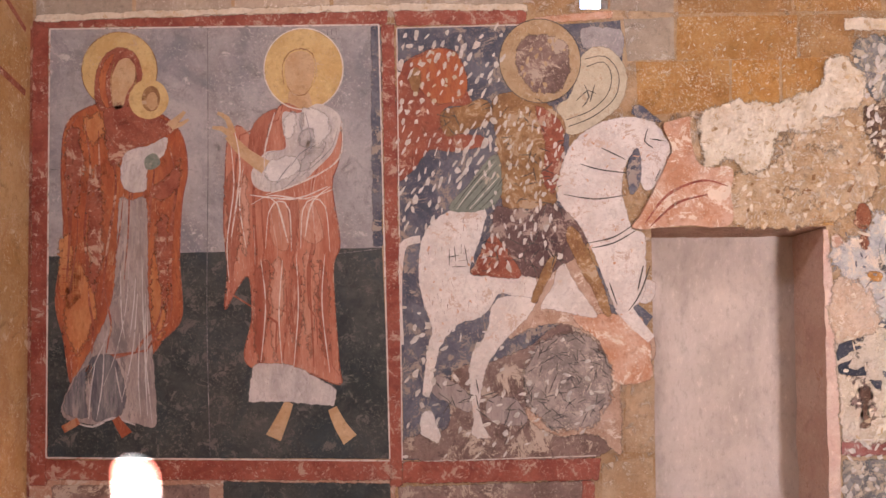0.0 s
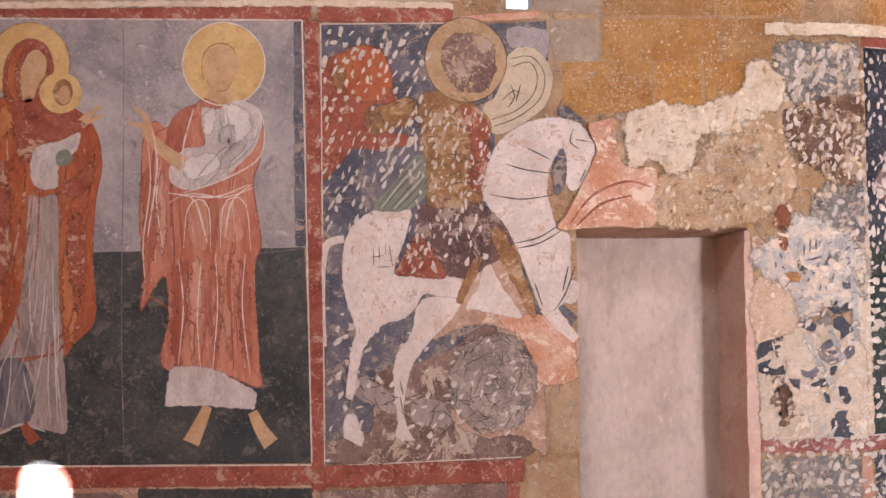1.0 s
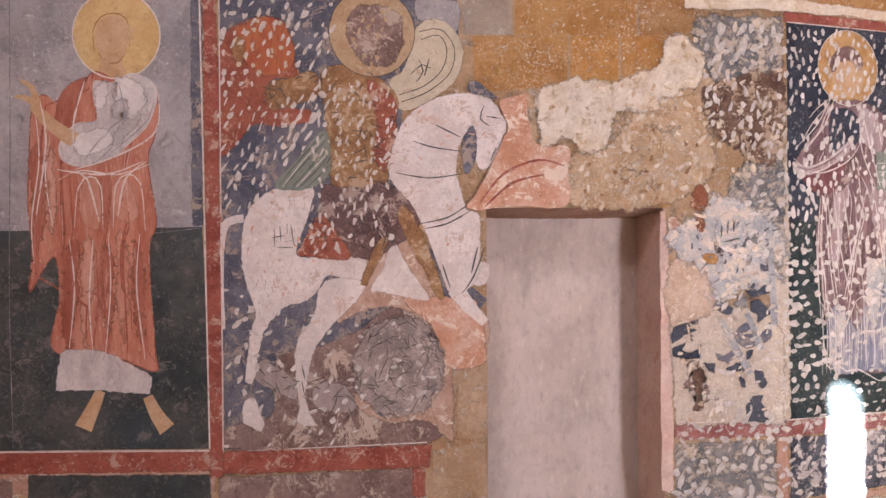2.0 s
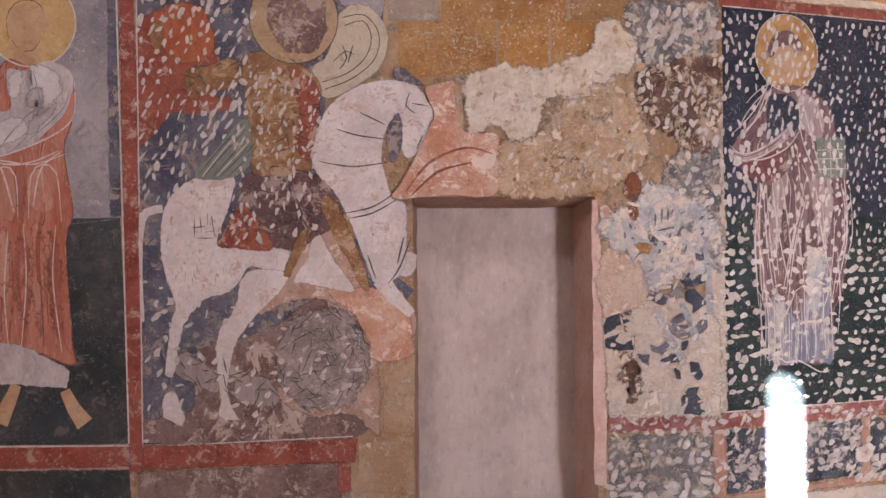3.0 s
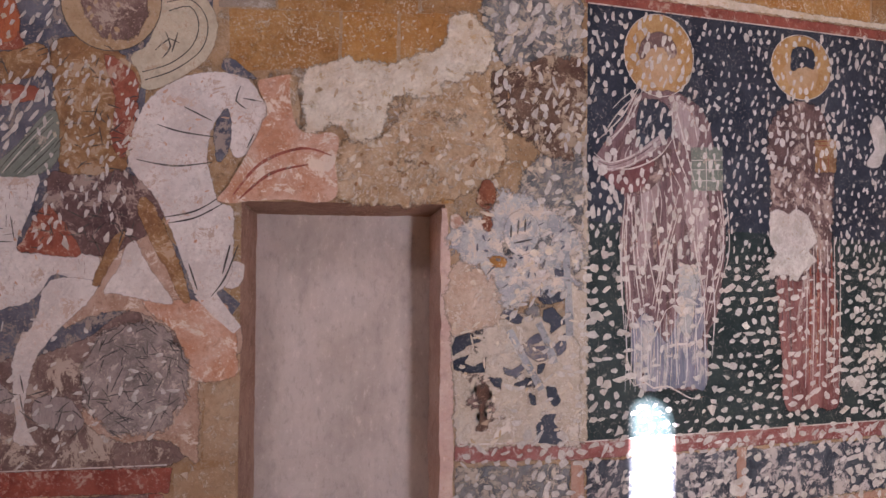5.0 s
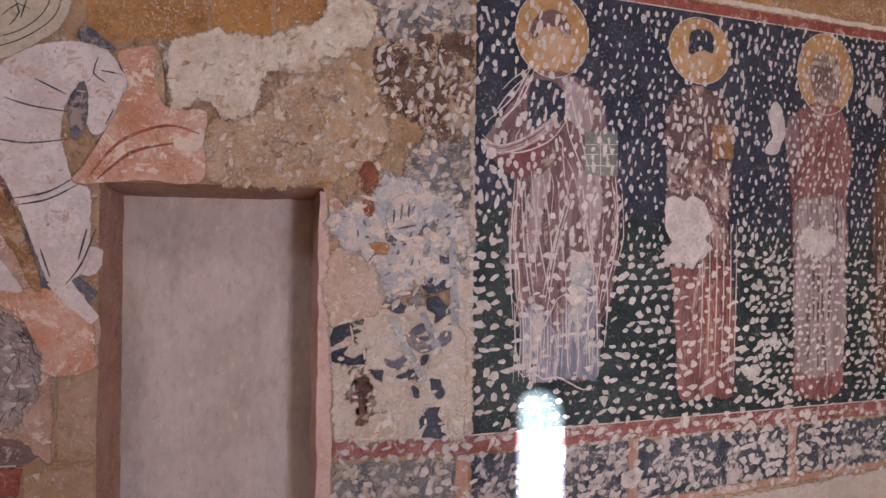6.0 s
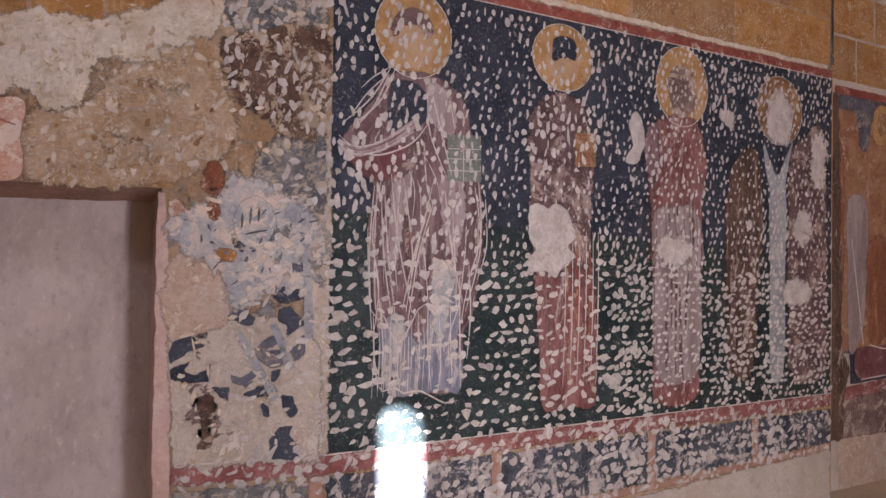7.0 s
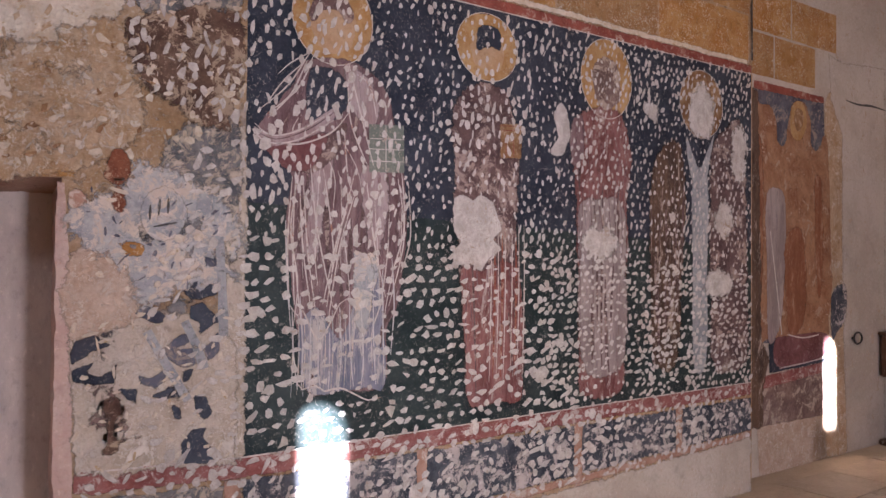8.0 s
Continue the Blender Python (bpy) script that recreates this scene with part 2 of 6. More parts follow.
M_PLUM = paint("dark_plum_robe", (0.075, 0.040, 0.040), (0.15, 0.085, 0.075), 0.45, (0.32, 0.23, 0.19), big=6, rough=0.55)
M_WHITE = paint("chalk_white_shape", (0.52, 0.44, 0.40), (0.64, 0.56, 0.515), 0.33, (0.45, 0.33, 0.265), big=5, blotch=0.5, wscale=10, fleck=0.8)
M_BROWN = paint("earth_brown_fresco", (0.14, 0.085, 0.070), (0.24, 0.155, 0.13), 0.5, (0.38, 0.29, 0.23), big=6, blotch=0.9)
M_OCHREBROWN = paint("ochre_brown_fresco", (0.20, 0.10, 0.045), (0.34, 0.19, 0.085), 0.45, (0.42, 0.29, 0.19), big=7, blotch=1.0)
M_CORAL = paint("coral_pink_plaster", (0.44, 0.21, 0.12), (0.54, 0.34, 0.25), 0.42, (0.58, 0.46, 0.37), big=6)
M_PALEBLUE = paint("pale_blue_plaster", (0.30, 0.29, 0.295), (0.45, 0.415, 0.39), 0.55, (0.52, 0.42, 0.34), big=10, blotch=0.9, wscale=12)
M_BLACK = paint("charcoal_line", (0.05, 0.045, 0.042), (0.09, 0.08, 0.07), 0.3, (0.3, 0.25, 0.2))
M_PECK = paint("chipped_pale_plaster", (0.47, 0.40, 0.35), (0.64, 0.57, 0.52), 0.22, (0.38, 0.29, 0.225), big=14, fine=90, relief=0.6, blotch=0.4)
M_PALEGREEN = paint("grey_green_fresco", (0.13, 0.14, 0.115), (0.21, 0.215, 0.175), 0.3, PLASTER)
M_WOOD = paint("dark_stained_wood", (0.045, 0.020, 0.012), (0.085, 0.040, 0.022), 0.0, rough=0.5, stretch=(1, 1, 0.15), fine=60, relief=0.1)
M_IRON = paint("black_iron", (0.02, 0.018, 0.016), (0.035, 0.03, 0.027), 0.0, rough=0.55)
M_PAPER = paint("white_paper", (0.72, 0.70, 0.66), (0.78, 0.76, 0.72), 0.0, relief=0.02)

# ---- mesh helpers ----
WY = 4.08         # face of the painted wall
BEND, SLOPE, SETBACK, STEP = 2.688, math.atan(0.2), 0.192, 6.576   # where it turns away, by how much, and where its end is set back
K = 0.8


def wp(u, z, level=0.0, back=False):
    """A place on the painted wall: u along it, z up, level mm proud of its face."""
    out = level * 0.001
    if u <= BEND:
        return Vector((u, WY - out, z))
    if u > STEP or back:
        out -= SETBACK
    d = u - BEND
    return Vector((BEND + d * math.cos(SLOPE) + out * math.sin(SLOPE), WY + d * math.sin(SLOPE) - out * math.cos(SLOPE), z))


def part(name, bm, material, parent=None, label=""):
    me = bpy.data.meshes.new(name)
    bm.to_mesh(me)
    bm.free()
    me.materials.append(material)
    ob = new(name, me)
    ob.parent = parent
    return tagged(ob, label)


def box(bm, x0, y0, z0, x1, y1, z1, bevel=0.0):
    r = bmesh.ops.create_cube(bm, size=1, matrix=Matrix.LocRotScale(((x0 + x1) / 2, (y0 + y1) / 2, (z0 + z1) / 2), None, (x1 - x0, y1 - y0, z1 - z0)))
    if bevel:
        edges = list({e for v in r["verts"] for e in v.link_edges})
        bmesh.ops.bevel(bm, geom=edges, offset=bevel, segments=2, affect="EDGES")


def thing(name, x, z, label, category, y=WY):
    e = new(name)
    e.location = (x, y, z)
    bpy.context.view_layer.update()
    return tagged(e, label, category)


def place(ob, parent):
    """Hang a mesh that was built in world places under its thing."""
    ob.parent = parent
    base = parent
    m = Matrix.Identity(4)
    while base:
        m = base.matrix_basis.inverted() @ m if base.parent is None else m
        base = base.parent
    ob.matrix_parent_inverse = m if parent.parent is None else Matrix.Identity(4)
    return ob


def curve_pts(ctrl, closed=True, step=0.025):
    """A smooth line through a few corner points."""
    n, out = len(ctrl), []
    for i in range(n if closed else n - 1):
        p = [Vector(ctrl[(i + k) % n] if closed else ctrl[min(max(i + k, 0), n - 1)]) for k in (-1, 0, 1, 2)]
        m = max(1, int((p[2] - p[1]).length / step))
        for j in range(m):
            t = j / m
            out.append(0.5 * (2 * p[1] + (p[2] - p[0]) * t + (2 * p[0] - 5 * p[1] + 4 * p[2] - p[3]) * t * t + (3 * p[1] - p[0] - 3 * p[2] + p[3]) * t ** 3))
    if not closed:
        out.append(Vector(ctrl[-1]))
    return out


def line_pts(ctrl, step=0.025):
    """The same with straight sides."""
    n, out = len(ctrl), []
    for i in range(n):
        a, b = Vector(ctrl[i]), Vector(ctrl[(i + 1) % n])
        m = max(1, int((b - a).length / step))
        out += [a.lerp(b, j / m) for j in range(m)]
    return out


def ragged(pts, amount, scale=9.0, seed=0.0):
    """Uneven, chipped edges."""
    out = []
    for p in pts:
        q = Vector((p[0] * scale, p[1] * scale, seed * 7.3))
        d = noise.noise_vector(q) * 0.7 + noise.noise_vector(q * 3.1) * 0.4 + noise.noise_vector(q * 8.0) * 0.16
        out.append(Vector((p[0] + d.x * amount, p[1] + d.y * amount)))
    return out


def add_sheet(bm, pts, level):
    """A thin layer of paint or plaster on the wall: its face level mm before the wall, its rim going back to the wall."""
    front = [bm.verts.new(wp(p[0], p[1], level)) for p in pts]
    rear = [bm.verts.new(wp(p[0], p[1], max(0.0, level - 2.5) if level < 15 else 0.0)) for p in pts]
    area = sum(a[0] * b[1] - b[0] * a[1] for a, b in zip(pts, pts[1:] + pts[:1]))
    from_poly = bm.faces.new(front if area > 0 else front[::-1])
    n = len(pts)
    for i in range(n):
        j = (i + 1) % n
        q = (front[j], front[i], rear[i], rear[j])
        bm.faces.new(q if area > 0 else q[::-1])
    from_poly.normal_update()
    bmesh.ops.triangulate(bm, faces=[from_poly])


def sheet(name, ctrl, material, parent, level, rag=0.006, smooth=True, label="", seed=0.0, scale=9.0, step=0.012):
    step = max(step, rag * 0.55)
    pts = curve_pts(ctrl, True, step) if smooth else line_pts(ctrl, step)
    bm = bmesh.new()
    add_sheet(bm, ragged(pts, rag, scale, seed), level)
    return place(part(name, bm, material, None, label), parent)


WORN = {}


def worn(material):
    """The same paint with a broken, worn-away edge: it ends where the attribute "fade" meets a fine noise."""
    if material.name not in WORN:
        m = material.copy()
        m.name = "worn_" + material.name
        nt = m.node_tree
        pos = nt.nodes.new("ShaderNodeNewGeometry").outputs["Position"]
        edge = nt.nodes.new("ShaderNodeAttribute")
        edge.attribute_name = "fade"
        total = nt.nodes.new("ShaderNodeMath")
        total.operation = "ADD"
        nt.links.new(edge.outputs["Fac"], total.inputs[0])
        nt.links.new(noise_tex(nt, pos, 26, 10, 0.72, 0.5), total.inputs[1])
        clear, both = nt.nodes.new("ShaderNodeBsdfTransparent"), nt.nodes.new("ShaderNodeMixShader")
        nt.links.new(ramp(nt, total.outputs[0], 0.46, 0.60), both.inputs[0])
        nt.links.new(clear.outputs[0], both.inputs[1])
        nt.links.new(nt.nodes["Principled BSDF"].outputs[0], both.inputs[2])
        nt.links.new(both.outputs[0], nt.nodes["Material Output"].inputs["Surface"])
        WORN[material.name] = m
    return WORN[material.name]


def worn_sheet(name, ctrl, material, parent, level, rag=0.006, smooth=True, label="", seed=0.0, scale=9.0, cell=0.013, lump=0.0):
    """A layer of old paint or skim that thins out unevenly along its outline."""
    pts = curve_pts(ctrl, True, 0.02) if smooth else line_pts(ctrl, 0.03)
    poly = np.array([tuple(p) for p in ragged(pts, rag, scale, seed)])
    edge = max(0.016, rag * 1.8)
    lo, hi = poly.min(0) - edge, poly.max(0) + edge
    nx, nz = int((hi[0] - lo[0]) / cell) + 2, int((hi[1] - lo[1]) / cell) + 2
    g = np.stack(np.meshgrid(lo[0] + cell * np.arange(nx), lo[1] + cell * np.arange(nz), indexing="ij"), -1).reshape(-1, 2)
    near, hit = np.full(len(g), 9.0), np.zeros(len(g), bool)
    for a, b in zip(poly, np.roll(poly, -1, 0)):
        d = b - a
        t = np.clip(((g - a) @ d) / max(d @ d, 1e-9), 0, 1)
        near = np.minimum(near, np.hypot(*(g - a - t[:, None] * d).T))
        if a[1] != b[1]:
            hit ^= ((a[1] > g[:, 1]) != (b[1] > g[:, 1])) & (g[:, 0] < d[0] * (g[:, 1] - a[1]) / d[1] + a[0])
    fade = np.clip(np.where(hit, near, -near) / edge, -1, 1) * 0.5
    keep = fade > -0.45
    idx, verts, values, faces = {}, [], [], []
    for i in range(nx - 1):
        for k in range(nz - 1):
            q = (i * nz + k, (i + 1) * nz + k, (i + 1) * nz + k + 1, i * nz + k + 1)
            if keep[q[0]] or keep[q[1]] or keep[q[2]] or keep[q[3]]:
                for c in q:
                    if c not in idx:
                        idx[c] = len(verts)
                        verts.append(wp(float(g[c][0]), float(g[c][1]), level + (lump * abs(noise.fractal(Vector((g[c][0] * 11, g[c][1] * 11, 4)), 0.8, 2.2, 4)) if lump else 0)))
                        values.append(float(fade[c]))
                faces.append([idx[c] for c in q])
    me = bpy.data.meshes.new(name)
    me.from_pydata(verts, [], faces)
    me.attributes.new("fade", "FLOAT", "POINT").data.foreach_set("value", values)
    me.materials.append(worn(material))
    return place(tagged(new(name, me), label), parent)


def worn_disc(name, x, z, rx, rz, material, parent, level, rag=0.003, label="", seed=0.0, scale=9.0):
    ctrl = [(x + rx * math.cos(math.pi * i / 8), z + rz * math.sin(math.pi * i / 8)) for i in range(16)]
    return worn_sheet(name, ctrl, material, parent, level, rag, True, label, seed, scale)


def brushed(name, bm, material, parent, label=""):
    """Strokes whose paint has flaked in places."""
    ob = part(name, bm, worn(material), None, label)
    ob.data.attributes.new("fade", "FLOAT", "POINT").data.foreach_set("value", [0.15] * len(ob.data.vertices))
    return place(ob, parent)


def disc(name, x, z, rx, rz, material, parent, level, rag=0.003, label="", seed=0.0, scale=9.0):
    n = 90
    ring = [(x + rx * math.cos(2 * math.pi * i / n), z + rz * math.sin(2 * math.pi * i / n)) for i in range(n)]
    bm = bmesh.new()
    add_sheet(bm, ragged([Vector(p) for p in ring], rag, scale, seed), level)
    return place(part(name, bm, material, None, label), parent)


def add_stroke(bm, pts, width, level, taper=True, seed=0.0):
    """One brush stroke along pts."""
    n, rows = len(pts), []
    width = width * K
    for i, p in enumerate(pts):
        d = (Vector(pts[min(i + 1, n - 1)]) - Vector(pts[max(i - 1, 0)])).normalized()
        f = i / max(1, n - 1)
        w = width * 0.5 * ((0.35 + 0.65 * math.sin(math.pi * min(max(f, 0.03), 0.97))) if taper else 1.0)
        w *= 0.75 + 0.5 * abs(noise.noise(Vector((p[0] * 14, p[1] * 14, seed))))
        rows.append((bm.verts.new(wp(p[0] + d.y * w, p[1] - d.x * w, level)), bm.verts.new(wp(p[0] - d.y * w, p[1] + d.x * w, level))))
    for (a, b), (c, d) in zip(rows, rows[1:]):
        bm.faces.new((a, c, d, b))


def strokes(name, paths, width, material, parent, level, label="", taper=True):
    for k, p in enumerate(paths):
        bm = bmesh.new()
        add_stroke(bm, curve_pts(p, False, 0.03), width, level + 0.13 * (k % 7), taper, k * 1.7)
        brushed(name, bm, material, parent, label)


def outline(name, ctrl, width, material, parent, level, smooth=True):
    pts = curve_pts(ctrl, True) if smooth else line_pts(ctrl)
    bm = bmesh.new()
    add_stroke(bm, pts + pts[:1], width, level, False)
    return brushed(name, bm, material, parent)


def ring(name, x, z, rx, rz, width, material, parent, level):
    n = 48
    bm = bmesh.new()
    add_stroke(bm, [Vector((x + rx * math.cos(2 * math.pi * i / n), z + rz * math.sin(2 * math.pi * i / n))) for i in range(n + 1)], width, level, False)
    return place(part(name, bm, material), parent)


def inside(p, poly):
    x, z, hit = p[0], p[1], False
    for a, b in zip(poly, poly[1:] + poly[:1]):
        if (a[1] > z) != (b[1] > z) and x < (b[0] - a[0]) * (z - a[1]) / (b[1] - a[1]) + a[0]:
            hit = not hit
    return hit


def span(poly, z):
    xs = sorted(a[0] + (b[0] - a[0]) * (z - a[1]) / (b[1] - a[1]) for a, b in zip(poly, poly[1:] + poly[:1]) if (a[1] > z) != (b[1] > z))
    return (xs[0], xs[-1]) if len(xs) > 1 else None


def folds(name, ctrl, count, width, material, parent, level, seed=1, low=0.0, high=1.0):
    """Drapery lines that fall within a robe's outline."""
    rnd = random.Random(seed)
    poly = [tuple(p) for p in curve_pts(ctrl)]
    z0, z1 = min(p[1] for p in poly), max(p[1] for p in poly)
    z0, z1 = z0 + (z1 - z0) * low, z0 + (z1 - z0) * high
    for k in range(count):
        f = (k + rnd.uniform(0.15, 0.85)) / count
        a, b = sorted((rnd.uniform(0, 1) ** 1.3, rnd.uniform(0.2, 1)))
        if b - a < 0.15:
            b = a + 0.25
        lean, wob, ph = rnd.uniform(-0.22, 0.22), rnd.uniform(0.0, 0.05), rnd.uniform(0, 6)
        pts = []
        for i in range(15):
            u = a + (min(b, 0.97) - a) * i / 14
            z = z0 + (z1 - z0) * (1 - u)
            s = span(poly, z)
            if s:
                g = min(0.95, max(0.05, f + lean * (u - a) + wob * math.sin(ph + 5 * u)))
                pts.append(Vector((s[0] + (s[1] - s[0]) * g, z)))
        if len(pts) > 3:
            bm = bmesh.new()
            add_stroke(bm, pts, width * rnd.uniform(0.6, 1.4), level + 0.11 * (k % 8), True, k * 2.1)
            brushed(name, bm, material, parent)


def chips(regions, parent, level, label, seed=3, singles=0, stretch=(-9, 99), material=None):
    """Pick marks: small uneven chips of bare plaster, scattered over outlines. A region: outline, spacing, length, width, tilt, spread of tilt, share kept."""
    rnd = random.Random(seed)
    verts, faces = [], []

    def link(name, vs, fs, kind=""):
        me = bpy.data.meshes.new(name)
        me.from_pydata(vs, [], fs)
        me.materials.append(material or M_PECK)
        place(tagged(new(name, me), label if kind else "", "", "", kind), parent)

    for poly, gap, long, wide, tilt, spread, share in regions:
        gap, long, wide = gap * K, long * K, wide * K
        poly = [tuple(p) for p in curve_pts(poly, True, 0.1)] if len(poly) > 6 else [tuple(p) for p in poly]
        x0, x1 = min(p[0] for p in poly), max(p[0] for p in poly)
        z0, z1 = min(p[1] for p in poly), max(p[1] for p in poly)
        for r in range(int((z1 - z0) / (gap * 0.87)) + 1):
            for c in range(int((x1 - x0) / gap) + 1):
                x = x0 + (c + 0.5 * (r % 2)) * gap + rnd.gauss(0, gap * 0.17)
                z = z0 + r * gap * 0.87 + rnd.gauss(0, gap * 0.17)
                if rnd.random() > share * (0.8 + 0.6 * noise.noise(Vector((x * 3, z * 3, seed)))) + 0.12 or not inside((x, z), poly):
                    continue
                t = radians(tilt + rnd.gauss(0, spread) + 14 * noise.noise(Vector((x * 1.7, z * 1.7, 5 + seed))))
                big = 1.0 + 0.5 * noise.noise(Vector((x * 2.3, z * 2.3, 2 + seed)))
                a, b = big * long * rnd.lognormvariate(0, 0.24) / 2, big * wide * rnd.lognormvariate(0, 0.28) / 2
                lift = level + rnd.uniform(0, 1.6)
                n, off, vs, fs = rnd.choice((6, 7, 8)), rnd.uniform(0, 6), [], []
                hs = [rnd.uniform(0.58, 1.34) for _ in range(n)]
                for s, sink in ((1.0, 1.4), (0.84, 0.0)):
                    for i in range(n):
                        g = off + 2 * math.pi * i / n
                        u, v = a * s * hs[i] * math.cos(g), b * s * hs[i] * math.sin(g)
                        vs.append(wp(x + u * math.cos(t) - v * math.sin(t), z + u * math.sin(t) + v * math.cos(t), lift - sink))
                fs.append(tuple(range(n, 2 * n)))
                fs += [(i, (i + 1) % n, n + (i + 1) % n, n + i) for i in range(n)]
                if singles > 0 and stretch[0] < x < stretch[1]:
                    singles -= 1
                    link("pick_mark", vs, fs)
                else:
                    k = len(verts)
                    verts += vs
                    faces += [tuple(k + i for i in q) for q in fs]
    if verts:
        link("pick_mark_field", verts, faces, "stuff")


def limb(name, path, w0, w1, material, parent, level):
    """A tapering painted band."""
    pts = curve_pts(path, False, 0.03)
    n, left, right = len(pts), [], []
    for i, p in enumerate(pts):
        d = (pts[min(i + 1, n - 1)] - pts[max(i - 1, 0)]).normalized()
        w = K * (w0 + (w1 - w0) * i / (n - 1)) / 2
        left.append(Vector((p.x - d.y * w, p.y + d.x * w)))
        right.append(Vector((p.x + d.y * w, p.y - d.x * w)))
    bm = bmesh.new()
    add_sheet(bm, ragged(left + right[::-1], 0.003), level)
    return place(part(name, bm, material), parent)


# ---- large structure ----
DX0, DX1, DTOP = 0.979, 1.968, 1.98       # blocked doorway
X0, XE = -2.42, 13.0                      # corner beside the first mural, far end of the nave
YS, TOP = -3.2, 5.2
DEPTH = 0.32
SLX0, SLX1, SLZ = 0.60, 0.755, 3.21       # slit window, in a thinner panel of wall
UEND = 11.5


def slab(bm, u0, u1, z0, z1, back=False, thick=0.7):
    """A length of the turned wall."""
    v = []
    for lev in (0.0, -thick * 1000):
        for u, z in ((u0, z0), (u1, z0), (u1, z1), (u0, z1)):
            v.append(bm.verts.new(wp(max(u, BEND + 1e-6), z, lev, back) if not back else wp(u, z, lev, True)))
    for q in ((0, 1, 2, 3), (5, 4, 7, 6), (4, 0, 3, 7), (1, 5, 6, 2), (3, 2, 6, 7), (4, 5, 1, 0)):
        bm.faces.new([v[i] for i in q])


bm = bmesh.new()
yb = WY + 0.7
box(bm, X0 - 0.5, WY, -0.2, DX0, yb, SLZ)
box(bm, DX0, WY, DTOP, DX1, yb, SLZ)
box(bm, DX1, WY, -0.2, BEND, yb, SLZ)
box(bm, DX0, WY + DEPTH + 0.1, -0.2, DX1, yb, DTOP)
box(bm, X0 - 0.5, WY, SLZ, 0.3, yb, TOP)
box(bm, 0.3, WY, SLZ, SLX0, WY + 0.18, TOP)
box(bm, SLX1, WY, SLZ, 1.3, WY + 0.18, TOP)
box(bm, 1.3, WY, SLZ, BEND, yb, TOP)
box(bm, SLX0, WY, SLZ + 1.1, SLX1, WY + 0.18, TOP)
slab(bm, BEND, STEP, -0.2, TOP)
wall_north = tagged(part("wall_north", bm, M_WALL), "thick old church wall of flaking tan lime plaster", "wall", "", "structure")
bm = bmesh.new()
slab(bm, STEP - 0.3, UEND, -0.2, TOP, True, 0.45)
wall_far = tagged(part("wall_north_far", bm, M_WHITEWALL), "whitewashed wall set back beyond the murals", "wall", "", "structure")
bm = bmesh.new()
box(bm, X0 - 0.5, YS - 0.5, -0.2, X0, WY, TOP)
wall_west = tagged(part("wall_west", bm, M_OCHREWALL), "tan plastered side wall meeting the murals", "wall", "", "structure")
bm = bmesh.new()
box(bm, 11.2, YS - 0.5, -0.2, 11.7, 7.0, TOP)
tagged(part("wall_east", bm, M_WHITEWALL), "plain whitewashed end wall of the nave", "wall", "", "structure")
bm = bmesh.new()
box(bm, X0 - 0.5, YS - 0.5, -0.4, XE, 7.0, 0)
floor = tagged(part("floor", bm, M_FLOOR), "worn pale limestone floor", "floor", "", "structure")

# unseen ceiling with two lantern openings added for the fill lamps
bm = bmesh.new()
holes_c = [(-1.5, 0.3, -0.2, 1.6), (7.6, 8.9, 1.6, 2.9)]
xs = sorted({X0 - 0.5, XE, *[v for h in holes_c for v in h[:2]]})
ys = sorted({YS - 0.5, 7.0, *[v for h in holes_c for v in h[2:]]})
for xa, xb in zip(xs, xs[1:]):
    for ya, yc in zip(ys, ys[1:]):
        if not any(h[0] <= xa and xb <= h[1] and h[2] <= ya and yc <= h[3] for h in holes_c):
            box(bm, xa, ya, TOP, xb, yc, TOP + 0.3)
# added lids that keep the sun out of these openings
for h in holes_c:
    box(bm, h[0] - 0.1, h[2] - 0.1, TOP + 0.3, h[1] + 0.1, h[3] + 0.1, TOP + 0.4)
tagged(part("ceiling", bm, M_CEIL), "plain lime-washed ceiling out of view, with added lamp openings under lids", "ceiling", "", "structure")

# unseen ground added beyond the made-up doorway
bm = bmesh.new()
box(bm, -60, -90, -0.5, 60, YS - 0.5, -0.1)
tagged(part("ground", bm, M_FLOOR), "plain pale ground out of view, outside the added doorway", "ground", "", "structure")

# wall opposite, with three narrow round-headed windows that let the sun in
PATCHES = [(-1.85, 0.81, 0.26, 0.75), (3.09, 1.03, 0.27, 0.91), (8.03, 1.06, 0.22, 0.86)]
bm = bmesh.new()
slots = []
for pu, ptop, w, h in PATCHES:
    hit = wp(pu, ptop)
    run = hit.y - (YS - 0.12)
    cx, cz = hit.x - SUN_DRIFT * run, ptop + math.tan(SUN_UP) * run
    slots.append((cx, cz - h, cz, w))
slots.sort()
GX0, GX1, GTOP = 4.3, 5.3, 2.1            # made-up doorway, out of view, that lets sun and fill light in


def wall_box(bm, x0, x1, z0, z1):
    """A piece of that wall, left open at the added doorway."""
    if z0 < GTOP and x0 < GX1 and x1 > GX0:
        for a, b, c, d in ((x0, min(x1, GX0), z0, z1), (max(x0, GX1), x1, z0, z1), (max(x0, GX0), min(x1, GX1), GTOP, z1)):
            if b - a > 1e-4 and d - c > 1e-4:
                box(bm, a, YS - 0.25, c, b, YS, d)
    else:
        box(bm, x0, YS - 0.25, z0, x1, YS, z1)


